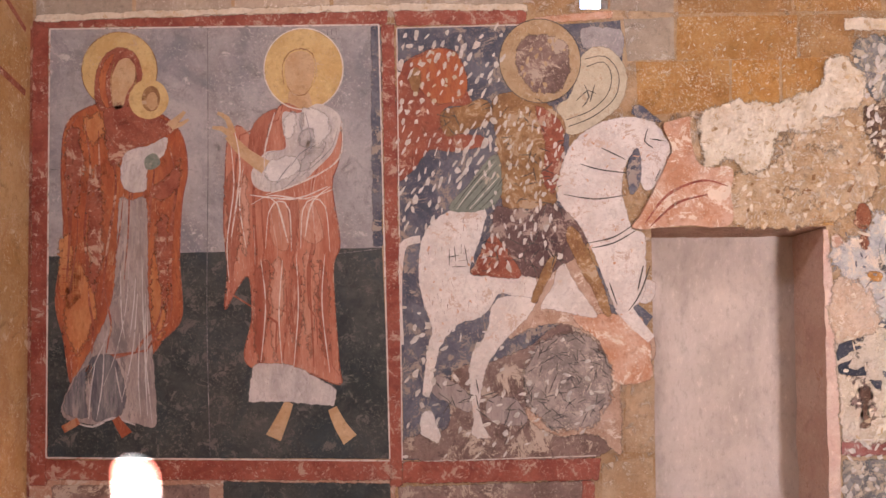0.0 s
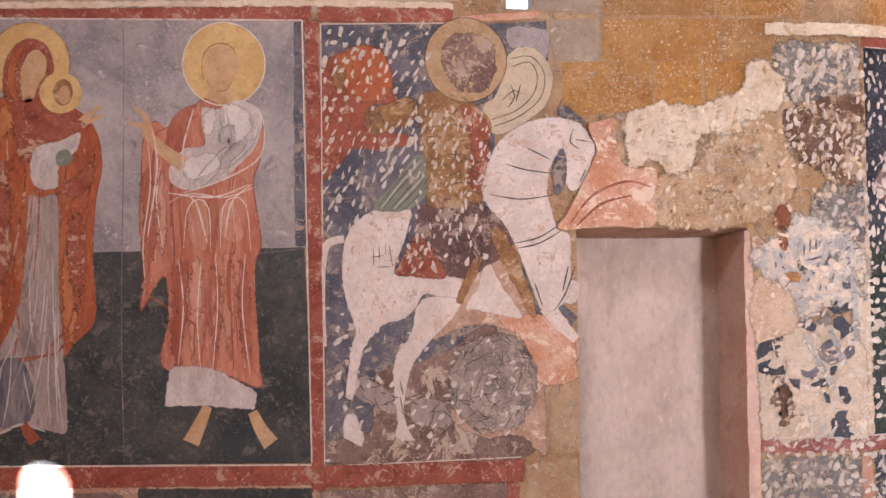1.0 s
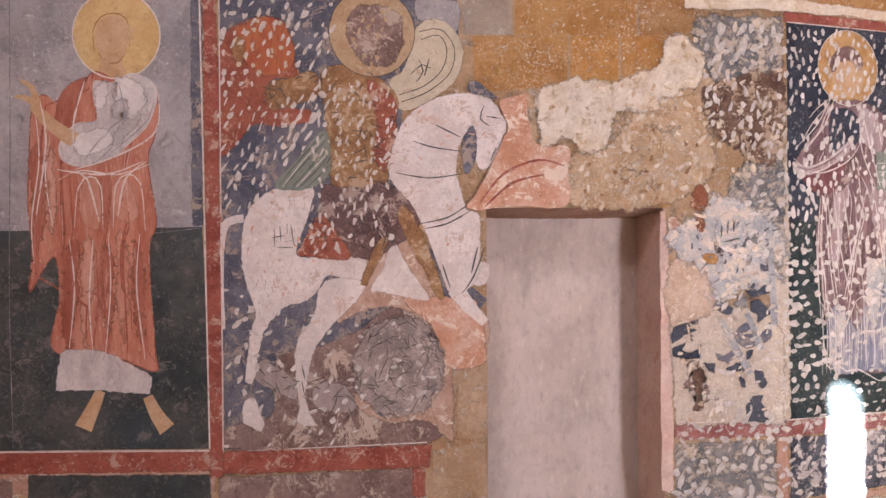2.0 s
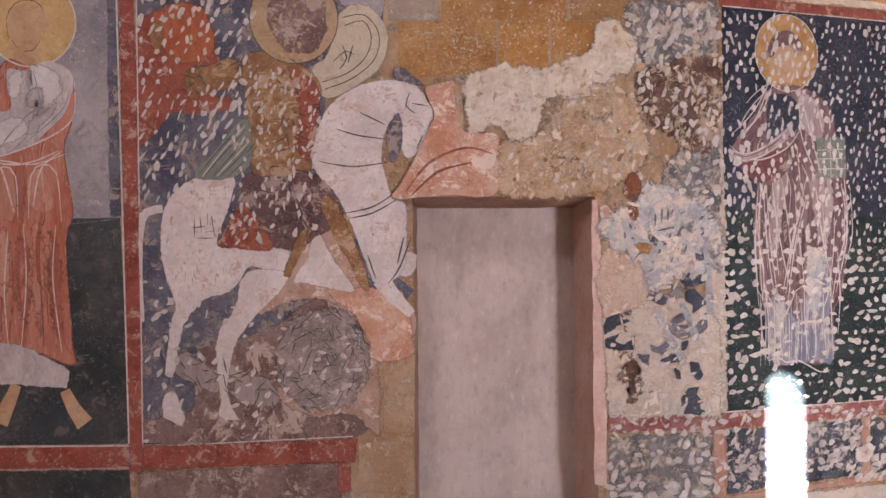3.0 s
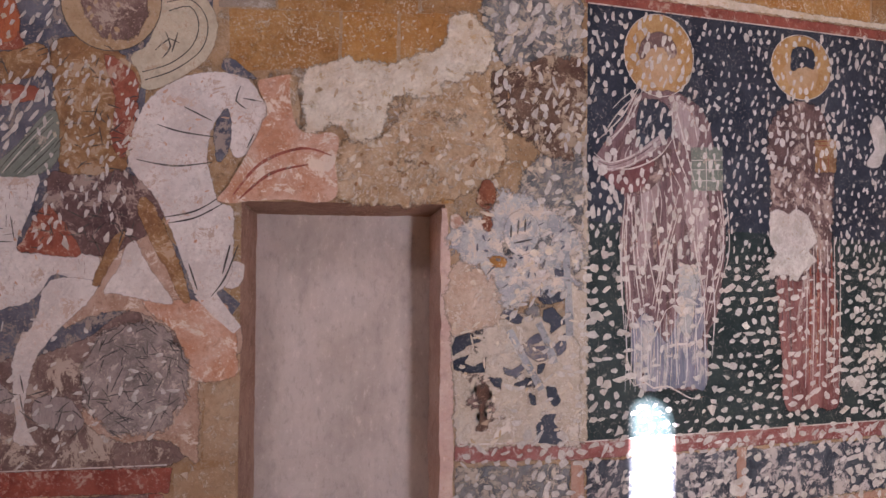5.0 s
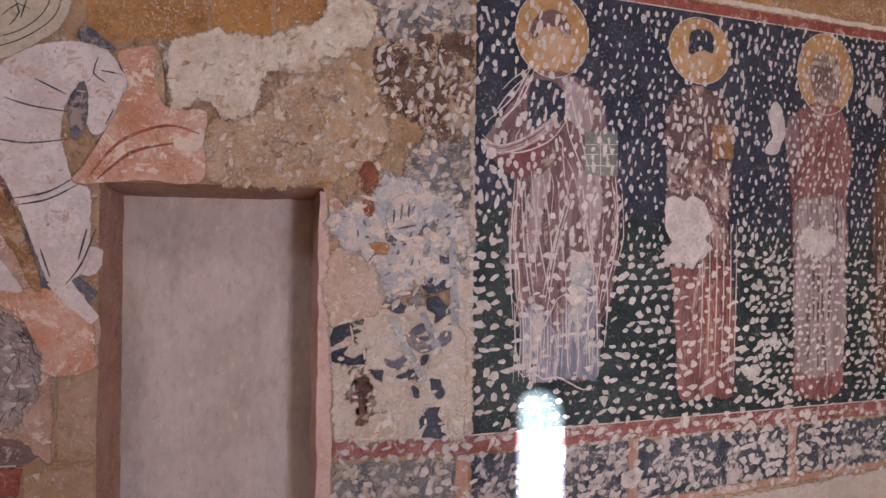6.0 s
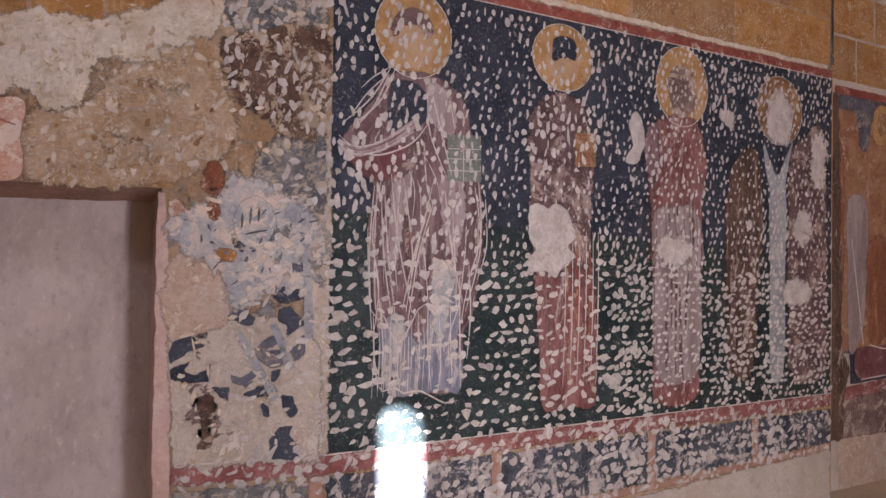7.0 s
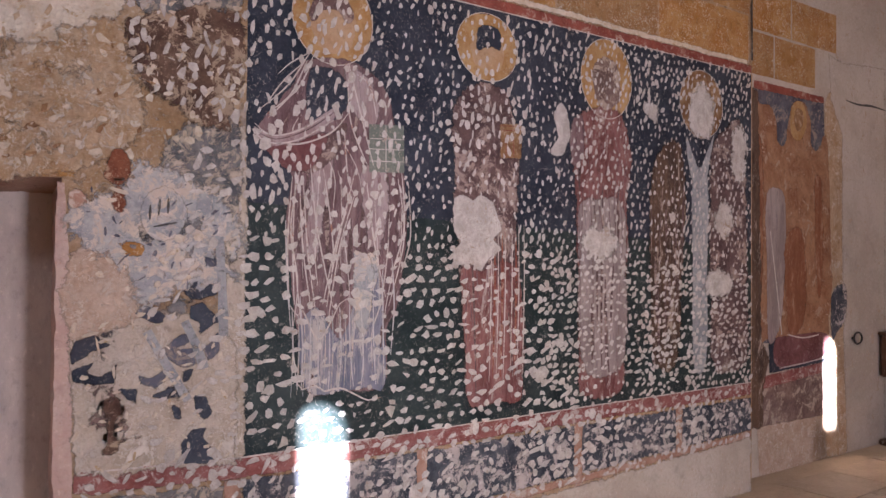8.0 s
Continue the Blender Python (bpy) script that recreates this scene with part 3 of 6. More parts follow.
xa = X0 - 0.5
for cx, zb, zt, w in slots:
    l, r, spring = cx - w / 2, cx + w / 2, zt - w / 2
    wall_box(bm, xa, l, -0.2, TOP)
    wall_box(bm, l, r, -0.2, zb)
    n = 12
    arch = [(cx - w / 2 * math.cos(math.pi * i / n), spring + w / 2 * math.sin(math.pi * i / n)) for i in range(n + 1)]
    for (ax, az), (bx, bz) in zip(arch, arch[1:]):
        v = [bm.verts.new((x, y, z)) for y in (YS, YS - 0.25) for x, z in ((ax, az), (bx, bz), (bx, TOP), (ax, TOP))]
        bm.faces.new((v[0], v[3], v[2], v[1])), bm.faces.new(v[4:]), bm.faces.new((v[0], v[1], v[5], v[4])), bm.faces.new((v[3], v[7], v[6], v[2]))
    for x, da in ((l, 1), (r, -1)):
        v = [bm.verts.new((x, y, z)) for y, z in ((YS, zb), (YS, spring), (YS - 0.25, spring), (YS - 0.25, zb))]
        bm.faces.new(v)
    xa = r
wall_box(bm, xa, XE, -0.2, TOP)
tagged(part("wall_south", bm, M_WHITEWALL), "plastered wall with three narrow round-headed windows", "wall", "", "structure")

# the blocked doorway
door = tagged(new("door_1"), "blocked doorway niche with pale plastered infill", "doorway", "", "structure")
door.location = (DX0, WY, 0)
bpy.context.view_layer.update()
bm = bmesh.new()
BL, BR, BT = DX0 + 0.045, DX1 - 0.04, DTOP - 0.045
gx, gz = 24, 40
grid = [[bm.verts.new((BL - 0.02 + (BR - BL + 0.04) * i / gx, WY + DEPTH + 0.010 * noise.noise(Vector((i * 0.35, k * 0.3, 2))), BT * k / gz + (0.02 if k == gz else 0))) for k in range(gz + 1)] for i in range(gx + 1)]
for i in range(gx):
    for k in range(gz):
        bm.faces.new((grid[i][k], grid[i + 1][k], grid[i + 1][k + 1], grid[i][k + 1]))
for f in bm.faces:
    f.smooth = True
place(part("infill_panel", bm, M_NICHE, None, "pale smooth plastered panel"), door)


def reveal(name, front, rear, mat):
    """A side of the doorway: a gently uneven plaster face from the wall to the infill, rounded at its front edge."""
    bm = bmesh.new()
    rows = []
    n = 36
    for i in range(n + 1):
        t = i / n
        a, b = Vector(front[0]).lerp(Vector(front[1]), t), Vector(rear[0]).lerp(Vector(rear[1]), t)
        row = []
        for j in range(9):
            s = j / 8
            p = a.lerp(b, s)
            k = 0.006 * noise.noise(Vector((t * 9, s * 3, len(name)))) + 0.004 * noise.noise(Vector((t * 31, s * 5, 3)))
            k *= min(1.0, s * 4)
            row.append(bm.verts.new((p.x + k, WY - 0.002 + (DEPTH + 0.02) * s, p.y + k)))
        rows.append(row)
    for r, q in zip(rows, rows[1:]):
        for j in range(8):
            f = bm.faces.new((r[j], r[j + 1], q[j + 1], q[j]))
            f.smooth = True
    return place(part(name, bm, mat), door)


# left jamb and soffit take the shaded plaster tone, right jamb the lit one
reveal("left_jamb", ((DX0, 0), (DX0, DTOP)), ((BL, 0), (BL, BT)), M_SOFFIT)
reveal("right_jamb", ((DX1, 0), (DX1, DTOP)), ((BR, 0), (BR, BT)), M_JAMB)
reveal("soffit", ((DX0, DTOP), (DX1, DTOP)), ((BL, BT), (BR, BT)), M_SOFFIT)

# ---- mural of two robed figures ----
mural_a = thing("wall_painting", -1.8, 0.45, "faded fresco panel with two haloed robed shapes, red border", "mural")
sheet("sky_ground", [(-2.33, 3.095), (-0.522, 3.123), (-0.517, 1.88), (-2.328, 1.845)], M_GREY, mural_a, 3, 0.003, False, "lavender grey painted ground")
sheet("dark_ground", [(-2.328, 1.845), (-0.517, 1.88), (-0.475, 0.727), (-2.332, 0.763)], M_DARK, mural_a, 3.4, 0.004, False, "dark green painted ground")
worn_sheet("blue_edge", [(-0.575, 3.11), (-0.515, 3.117), (-0.511, 1.886), (-0.567, 1.887)], M_BLUE, mural_a, 4, 0.010, False)
for k, q in enumerate(([(-2.416, 3.133), (-2.331, 3.133), (-2.319, 0.612), (-2.415, 0.614)], [(-2.416, 3.133), (-0.477, 3.199), (-0.478, 3.117), (-2.33, 3.095)], [(-0.515, 3.123), (-0.44, 3.123), (-0.409, 0.573), (-0.483, 0.574)], [(-2.332, 0.751), (-0.475, 0.72), (-0.476, 0.61), (-2.331, 0.643)])):
    worn_sheet("border", q, M_RED, mural_a, 4.5 + 0.45 * k, 0.006, False)
for q in ([(-2.324, 3.089), (-0.528, 3.117)], [(-2.324, 3.089), (-2.326, 0.763)], [(-0.528, 3.117), (-0.482, 0.727)], [(-2.326, 0.763), (-0.482, 0.717)]):
    strokes("white_line", [q], 0.012, M_LINE, mural_a, 7, taper=False)

HALO_A = (-1.947, 2.862, 0.205, 0.213)
glory_a = worn_disc("halo", *HALO_A, M_HALO, mural_a, 5)
ring("halo_rim", *HALO_A, 0.006, M_OCHREBROWN, glory_a, 5.5)
worn_sheet("veil", [(-2.068, 2.66), (-2.081, 2.785), (-2.057, 2.904), (-2, 2.972), (-1.929, 2.991), (-1.862, 2.954), (-1.825, 2.872), (-1.83, 2.785), (-1.861, 2.716), (-1.906, 2.66), (-1.967, 2.614)], M_CRIMSON, mural_a, 6, 0.004)
worn_sheet("veil_fold", [(-2.044, 2.692), (-2.057, 2.816), (-2.027, 2.916), (-1.969, 2.957), (-2.014, 2.847), (-2.014, 2.723), (-1.983, 2.629)], M_ORANGE, mural_a, 6.5, 0.004)
sheet("oval", [(-1.975, 2.863), (-1.947, 2.916), (-1.898, 2.929), (-1.861, 2.879), (-1.867, 2.801), (-1.904, 2.738), (-1.934, 2.654), (-1.977, 2.66), (-1.989, 2.738), (-1.993, 2.801)], M_SKIN, mural_a, 7, 0.003)
strokes("oval_shade", [[(-1.861, 2.885), (-1.858, 2.797), (-1.898, 2.729)], [(-1.975, 2.904), (-1.993, 2.801), (-1.983, 2.676)]], 0.012, M_OCHREBROWN, mural_a, 7.8)
MANTLE = [(-2.103, 2.665), (-1.981, 2.696), (-1.843, 2.659), (-1.705, 2.612), (-1.607, 2.502), (-1.576, 2.316), (-1.606, 2.13), (-1.618, 1.821), (-1.605, 1.514), (-1.702, 1.392), (-1.781, 1.317), (-1.824, 1.577), (-1.975, 1.395), (-2.05, 1.274), (-2.185, 1.139), (-2.24, 1.398), (-2.284, 1.612), (-2.244, 1.949), (-2.258, 2.319), (-2.23, 2.566)]
mantle = worn_sheet("mantle", MANTLE, M_ORANGE, mural_a, 5.5, 0.004)
folds("mantle_fold", MANTLE, 14, 0.018, M_CRIMSON, mantle, 6.2, 4)
outline("mantle_edge", MANTLE, 0.009, M_CRIMSON, mantle, 6.0)
for q in ([(-2.232, 2.506), (-2.165, 2.552), (-2.133, 2.319), (-2.162, 2.072), (-2.199, 2.134), (-2.231, 2.32)], [(-2.118, 2.226), (-2.048, 2.319), (-2.034, 1.948), (-2.069, 1.641), (-2.106, 1.795)], [(-1.761, 2.225), (-1.676, 2.286), (-1.615, 2.364), (-1.621, 2.224), (-1.688, 2.156), (-1.767, 2.163)], [(-1.751, 2.008), (-1.69, 2.054), (-1.674, 1.699), (-1.71, 1.515), (-1.747, 1.7)], [(-2.013, 2.52), (-1.937, 2.582), (-1.875, 2.458), (-1.966, 2.319), (-2.006, 2.381)]):
    worn_sheet("mantle_shade", q, M_CRIMSON, mantle, 6.05, 0.03)
for q in ([(-2.197, 1.796), (-2.099, 1.703), (-2.068, 1.519), (-2.158, 1.306), (-2.225, 1.49)], [(-1.766, 1.854), (-1.705, 1.638), (-1.71, 1.423), (-1.759, 1.393)], [(-2.135, 2.583), (-2.044, 2.629), (-2.013, 2.551), (-2.088, 2.443)], [(-2.246, 1.95), (-2.192, 1.919), (-2.208, 1.643), (-2.269, 1.674)]):
    worn_sheet("mantle_light", q, M_AMBERLITE, mantle, 6.1, 0.03)
strokes("mantle_dark", [[(-2.132, 2.566), (-2.101, 2.318), (-2.129, 1.948), (-2.082, 1.641)], [(-1.995, 2.473), (-1.963, 2.225), (-2.007, 1.886), (-2.036, 1.579)], [(-1.674, 2.44), (-1.637, 2.223), (-1.673, 1.914), (-1.657, 1.575)], [(-1.79, 2.162), (-1.704, 2.177), (-1.619, 2.254)], [(-2.192, 2.442), (-2.202, 2.072), (-2.224, 1.704)]], 0.022, M_CRIMSON, mural_a, 6.7)
worn_sheet("red_shawl", [(-2.026, 2.643), (-1.858, 2.659), (-1.675, 2.58), (-1.607, 2.58), (-1.699, 2.496), (-1.903, 2.416), (-1.992, 2.472)], M_CRIMSON, mural_a, 7, 0.004)
GOWN = [(-1.944, 2.157), (-1.874, 2.145), (-1.804, 2.157), (-1.788, 1.916), (-1.784, 1.639), (-1.765, 1.393), (-1.746, 1.148), (-1.742, 0.926), (-1.854, 0.937), (-1.96, 0.969), (-2.035, 0.934), (-2.125, 0.941), (-2.246, 0.988), (-2.217, 1.124), (-2.127, 1.275), (-2.038, 1.457), (-1.978, 1.64), (-1.958, 1.886)]
gown = worn_sheet("gown", GOWN, M_GREYROBE, mural_a, 6.4, 0.004)
folds("gown_fold", GOWN, 4, 0.008, M_CLOTH, gown, 7.2, 6)
worn_sheet("gown_shade", [(-2.097, 1.275), (-1.991, 1.31), (-1.931, 1.227), (-1.9, 1.09), (-1.93, 0.984), (-2.005, 0.954), (-2.08, 0.965), (-2.096, 1.092)], M_SHADE, gown, 6.9, 0.008)
worn_sheet("gown_shade", [(-2.222, 1.094), (-2.142, 1.23), (-2.103, 1.244), (-2.12, 1.093), (-2.11, 0.971), (-2.228, 0.997)], M_SHADE, gown, 6.9, 0.008)
strokes("gown_line", [[(-1.821, 1.839), (-1.807, 1.394), (-1.763, 0.942)], [(-1.844, 1.639), (-1.868, 1.333), (-1.927, 1.053)], [(-1.802, 1.639), (-1.801, 1.271), (-1.787, 0.966)], [(-2.067, 1.274), (-2.09, 1.123), (-2.101, 0.965)], [(-1.961, 1.243), (-1.939, 1.121), (-1.921, 1.053)], [(-1.831, 1.424), (-1.837, 1.18), (-1.824, 0.982)], [(-2.019, 1.396), (-2.03, 1.152), (-2.059, 0.964)], [(-1.91, 1.395), (-1.929, 1.517), (-1.936, 1.763)]], 0.011, M_CLOTH, gown, 7.6)
worn_sheet("sleeve", [(-1.912, 2.41), (-1.781, 2.453), (-1.684, 2.493), (-1.705, 2.394), (-1.79, 2.317), (-1.802, 2.199), (-1.902, 2.2), (-1.939, 2.286)], M_CLOTH, mural_a, 7.4, 0.004)
disc("small_halo", -1.788, 2.702, 0.107, 0.109, M_HALO, mural_a, 7.6)
disc("small_oval", -1.775, 2.704, 0.05, 0.07, M_OCHREBROWN, mural_a, 8.4)
disc("small_oval", -1.769, 2.691, 0.03, 0.05, M_SKIN, mural_a, 9.0)
limb("pale_band", [(-1.676, 2.554), (-1.634, 2.591), (-1.591, 2.635)], 0.05, 0.02, M_SKIN, mural_a, 8.0)
limb("pale_band", [(-1.664, 2.547), (-1.609, 2.566), (-1.572, 2.591)], 0.04, 0.015, M_SKIN, mural_a, 8.3)
sheet("cuff", [(-1.804, 2.38), (-1.753, 2.405), (-1.722, 2.355), (-1.761, 2.318), (-1.804, 2.324)], M_PALEGREEN, mural_a, 8.2, 0.004)
strokes("hem", [[(-2.169, 0.948), (-2.078, 0.925), (-1.973, 0.969), (-1.852, 0.931)]], 0.02, M_CLOTH, mural_a, 8)
limb("slipper", [(-1.958, 0.969), (-1.897, 0.877)], 0.05, 0.08, M_ORANGE, mural_a, 8.5)
limb("slipper", [(-2.154, 0.957), (-2.237, 0.913)], 0.05, 0.05, M_ORANGE, mural_a, 8.5)

HALO_B = (-0.943, 2.87, 0.217, 0.226)
glory_b = worn_disc("halo", *HALO_B, M_HALO, mural_a, 5)
ring("halo_rim", *HALO_B, 0.010, M_LINE, glory_b, 7.5)
sheet("oval", [(-1.047, 2.885), (-1.022, 2.948), (-0.96, 2.97), (-0.904, 2.948), (-0.883, 2.878), (-0.898, 2.79), (-0.936, 2.734), (-0.992, 2.734), (-1.035, 2.784)], M_SKIN, mural_a, 6, 0.003)
strokes("cap_line", [[(-1.051, 2.784), (-1.06, 2.885), (-1.022, 2.96), (-0.954, 2.982), (-0.895, 2.954), (-0.873, 2.872), (-0.886, 2.79)], [(-1.035, 2.778), (-0.998, 2.728), (-0.936, 2.727), (-0.898, 2.778)]], 0.011, M_OCHREBROWN, mural_a, 6.9)
limb("neck", [(-0.972, 2.751), (-0.96, 2.61)], 0.13, 0.2, M_SKIN, mural_a, 5.8)
ROBE = [(-1.065, 2.673), (-0.92, 2.625), (-0.774, 2.609), (-0.734, 2.499), (-0.756, 2.343), (-0.788, 2.218), (-0.746, 1.907), (-0.784, 1.752), (-0.755, 1.258), (-0.75, 1.135), (-0.94, 1.199), (-1.252, 1.249), (-1.227, 1.51), (-1.245, 1.725), (-1.306, 1.664), (-1.374, 1.548), (-1.361, 1.757), (-1.38, 2.005), (-1.374, 2.221), (-1.361, 2.47), (-1.306, 2.557), (-1.229, 2.501), (-1.167, 2.47)]
robe_b = worn_sheet("robe", ROBE, M_ROSE, mural_a, 6.2, 0.004)
folds("robe_fold", ROBE, 6, 0.007, M_ROSELITE, robe_b, 7.0, 12, 0.35, 0.9)
worn_sheet("knee", [(-1.129, 1.967), (-1.123, 2.066), (-1.092, 2.122), (-1.052, 2.128), (-1.024, 2.065), (-1.018, 1.941), (-1.037, 1.864), (-1.093, 1.879)], M_KNEE, robe_b, 7.2, 0.005)
worn_sheet("knee", [(-0.975, 1.987), (-0.963, 2.09), (-0.922, 2.133), (-0.888, 2.12), (-0.858, 2.049), (-0.839, 1.94), (-0.877, 1.903), (-0.938, 1.925)], M_KNEE, robe_b, 7.2, 0.005)
worn_sheet("inner_fold", [(-1.024, 2.121), (-0.975, 2.14), (-0.969, 2.003), (-0.988, 1.848), (-1.012, 1.879)], M_ROSEDARK, robe_b, 7.25, 0.005)
for q in ([(-1.2, 1.757), (-1.13, 1.787), (-1.139, 1.509), (-1.17, 1.264), (-1.21, 1.325)], [(-1.016, 1.786), (-0.97, 1.755), (-0.964, 1.476), (-0.995, 1.323), (-1.026, 1.508)], [(-0.862, 1.785), (-0.81, 1.691), (-0.802, 1.382), (-0.824, 1.259), (-0.86, 1.506)], [(-1.369, 2.223), (-1.332, 2.316), (-1.308, 2.129), (-1.292, 1.881), (-1.332, 1.789), (-1.363, 1.974)]):
    worn_sheet("robe_shadow", q, M_ROSEDARK, robe_b, 6.7, 0.028)
for q in ([(-1.108, 1.787), (-1.056, 1.802), (-1.063, 1.508), (-1.094, 1.263), (-1.124, 1.509)], [(-0.939, 1.847), (-0.889, 1.816), (-0.884, 1.506), (-0.916, 1.26), (-0.946, 1.507)], [(-1.292, 2.191), (-1.261, 2.284), (-1.24, 2.067), (-1.252, 1.85), (-1.283, 1.943)]):
    worn_sheet("robe_light", q, M_KNEE, robe_b, 6.72, 0.026)
worn_sheet("side_fold", [(-1.227, 2.549), (-1.153, 2.627), (-1.085, 2.652), (-1.128, 2.559), (-1.153, 2.434), (-1.2, 2.346), (-1.246, 2.409)], M_ROSEDARK, robe_b, 7.2, 0.005)
outline("robe_edge", ROBE, 0.008, M_CRIMSON, robe_b, 6.9)
strokes("knee_line", [[(-1.153, 1.879), (-1.134, 2.08), (-1.079, 2.139), (-1.023, 2.089), (-1.012, 1.862)], [(-0.962, 1.878), (-0.949, 2.088), (-0.896, 2.15), (-0.826, 2.106), (-0.802, 1.861)], [(-1.229, 2.121), (-1.122, 2.17), (-0.937, 2.151), (-0.776, 2.206)], [(-1.343, 2.47), (-1.325, 2.221), (-1.361, 1.912), (-1.349, 1.695)], [(-1.275, 2.314), (-1.294, 2.128), (-1.257, 1.88)], [(-1.178, 1.817), (-1.153, 1.57), (-1.178, 1.263)], [(-0.987, 1.847), (-0.975, 1.568), (-1.001, 1.23)], [(-0.83, 1.845), (-0.846, 1.567), (-0.805, 1.197)], [(-1.061, 1.816), (-1.08, 1.508), (-1.062, 1.231)]], 0.010, M_LINE, mural_a, 7.9)
folds("robe_shade", ROBE, 10, 0.02, M_ROSEDARK, robe_b, 6.8, 15)
strokes("robe_shade", [[(-1.154, 1.787), (-1.161, 1.509), (-1.179, 1.264)], [(-1.047, 1.755), (-1.038, 1.508), (-1.063, 1.262)], [(-0.923, 1.785), (-0.903, 1.507), (-0.891, 1.229)], [(-0.831, 1.784), (-0.816, 1.506), (-0.799, 1.197)], [(-0.976, 1.786), (-0.97, 1.569), (-0.986, 1.384)]], 0.016, M_ROSEDARK, robe_b, 7.6)
MANT = [(-1.053, 2.632), (-0.966, 2.625), (-0.857, 2.675), (-0.743, 2.6), (-0.775, 2.431), (-0.874, 2.312), (-0.998, 2.219), (-1.122, 2.189), (-1.214, 2.221), (-1.226, 2.308), (-1.152, 2.407), (-1.044, 2.432), (-1.059, 2.547)]
white_mantle = sheet("white_mantle", MANT, M_CLOTH, mural_a, 8, 0.004)
folds("mantle_fold", MANT, 6, 0.010, M_GREY, white_mantle, 8.8, 3)
for q in ([(-0.952, 2.627), (-0.843, 2.643), (-0.797, 2.533), (-0.875, 2.439), (-0.937, 2.502)], [(-1.153, 2.346), (-0.999, 2.392), (-0.968, 2.314), (-1.092, 2.237), (-1.154, 2.268)], [(-1.045, 2.612), (-0.983, 2.627), (-0.999, 2.502), (-1.045, 2.486)]):
    worn_sheet("mantle_light", q, M_PAPERWHITE, white_mantle, 8.6, 0.02)
for q in ([(-0.968, 2.517), (-0.899, 2.539), (-0.887, 2.464), (-0.949, 2.433)], [(-0.912, 2.433), (-0.825, 2.464), (-0.875, 2.345), (-0.968, 2.299)]):
    worn_sheet("mantle_shade", q, M_CLOTHSHADE, white_mantle, 8.65, 0.02)
strokes("robe_edge", [[(-0.734, 2.578), (-0.75, 2.374), (-0.936, 2.25), (-1.152, 2.174)], [(-0.813, 2.218), (-0.998, 2.151), (-1.245, 2.174)], [(-1.152, 2.158), (-1.091, 2.127), (-1.03, 1.909)], [(-0.937, 1.939), (-0.9, 2.126), (-0.797, 2.218)], [(-1.321, 2.533), (-1.291, 2.314), (-1.337, 1.942)], [(-1.102, 2.626), (-1.152, 2.438), (-1.158, 2.314)]], 0.014, M_LINE, mural_a, 9.2)
limb("forearm", [(-1.152, 2.326), (-1.26, 2.401), (-1.355, 2.501)], 0.10, 0.06, M_SKIN, mural_a, 9.6)
limb("pale_band", [(-1.331, 2.501), (-1.392, 2.539), (-1.441, 2.545)], 0.06, 0.02, M_SKIN, mural_a, 10)
limb("pale_band", [(-1.331, 2.514), (-1.361, 2.595), (-1.414, 2.626)], 0.05, 0.02, M_SKIN, mural_a, 10.4)
worn_sheet("hem", [(-1.221, 1.249), (-1.062, 1.256), (-0.94, 1.214), (-0.762, 1.105), (-0.781, 1.019), (-1.017, 1.041), (-1.252, 1.044)], M_CLOTH, mural_a, 7.6, 0.010, False)
limb("foot", [(-1.026, 1.041), (-1.069, 0.941), (-1.112, 0.85)], 0.06, 0.11, M_SKIN, mural_a, 7)
limb("foot", [(-0.793, 1.007), (-0.751, 0.914), (-0.696, 0.834)], 0.06, 0.11, M_SKIN, mural_a, 7)

strokes("seam", [[(-1.469, 3.096), (-1.466, 2.315), (-1.471, 1.512), (-1.453, 0.755)]], 0.006, M_DARKLINE, mural_a, 4.3, taper=False)
strokes("seam", [[(-2.325, 2.319), (-1.857, 2.298), (-1.552, 2.316)], [(-1.306, 1.834), (-0.876, 1.84), (-0.523, 1.874)]], 0.004, M_DARKLINE, mural_a, 4.3, taper=False)
strokes("letter_bar", [[(-0.815, 3.091), (-0.809, 3.053)], [(-0.79, 3.091), (-0.787, 3.059)], [(-0.765, 3.097), (-0.762, 3.059)], [(-0.834, 3.034), (-0.747, 3.04)]], 0.010, M_DARKLINE, mural_a, 4.4)
# dado painted below
dado_a = thing("painted_dado", -1.5, 0.1, "worn painted dado with dark panels below the border", "mural")
worn_sheet("pink_band", [(-2.415, 0.65), (-0.452, 0.616), (-0.452, 0.506), (-2.414, 0.542)], M_PINK, dado_a, 2.5, 0.004, False)
worn_sheet("dark_field", [(-1.383, 0.62), (-0.482, 0.592), (-0.455, 0.154), (-1.383, 0.173)], M_DARK, dado_a, 4, 0.006, False)
worn_sheet("grey_field", [(-2.295, 0.618), (-1.459, 0.603), (-1.458, 0.175), (-2.292, 0.192)], M_BROWN, dado_a, 4, 0.006, False)
worn_sheet("brown_field", [(-0.436, 0.573), (0.587, 0.592), (0.595, 0.132), (-0.44, 0.153)], M_BROWN, dado_a, 4, 0.006, False)

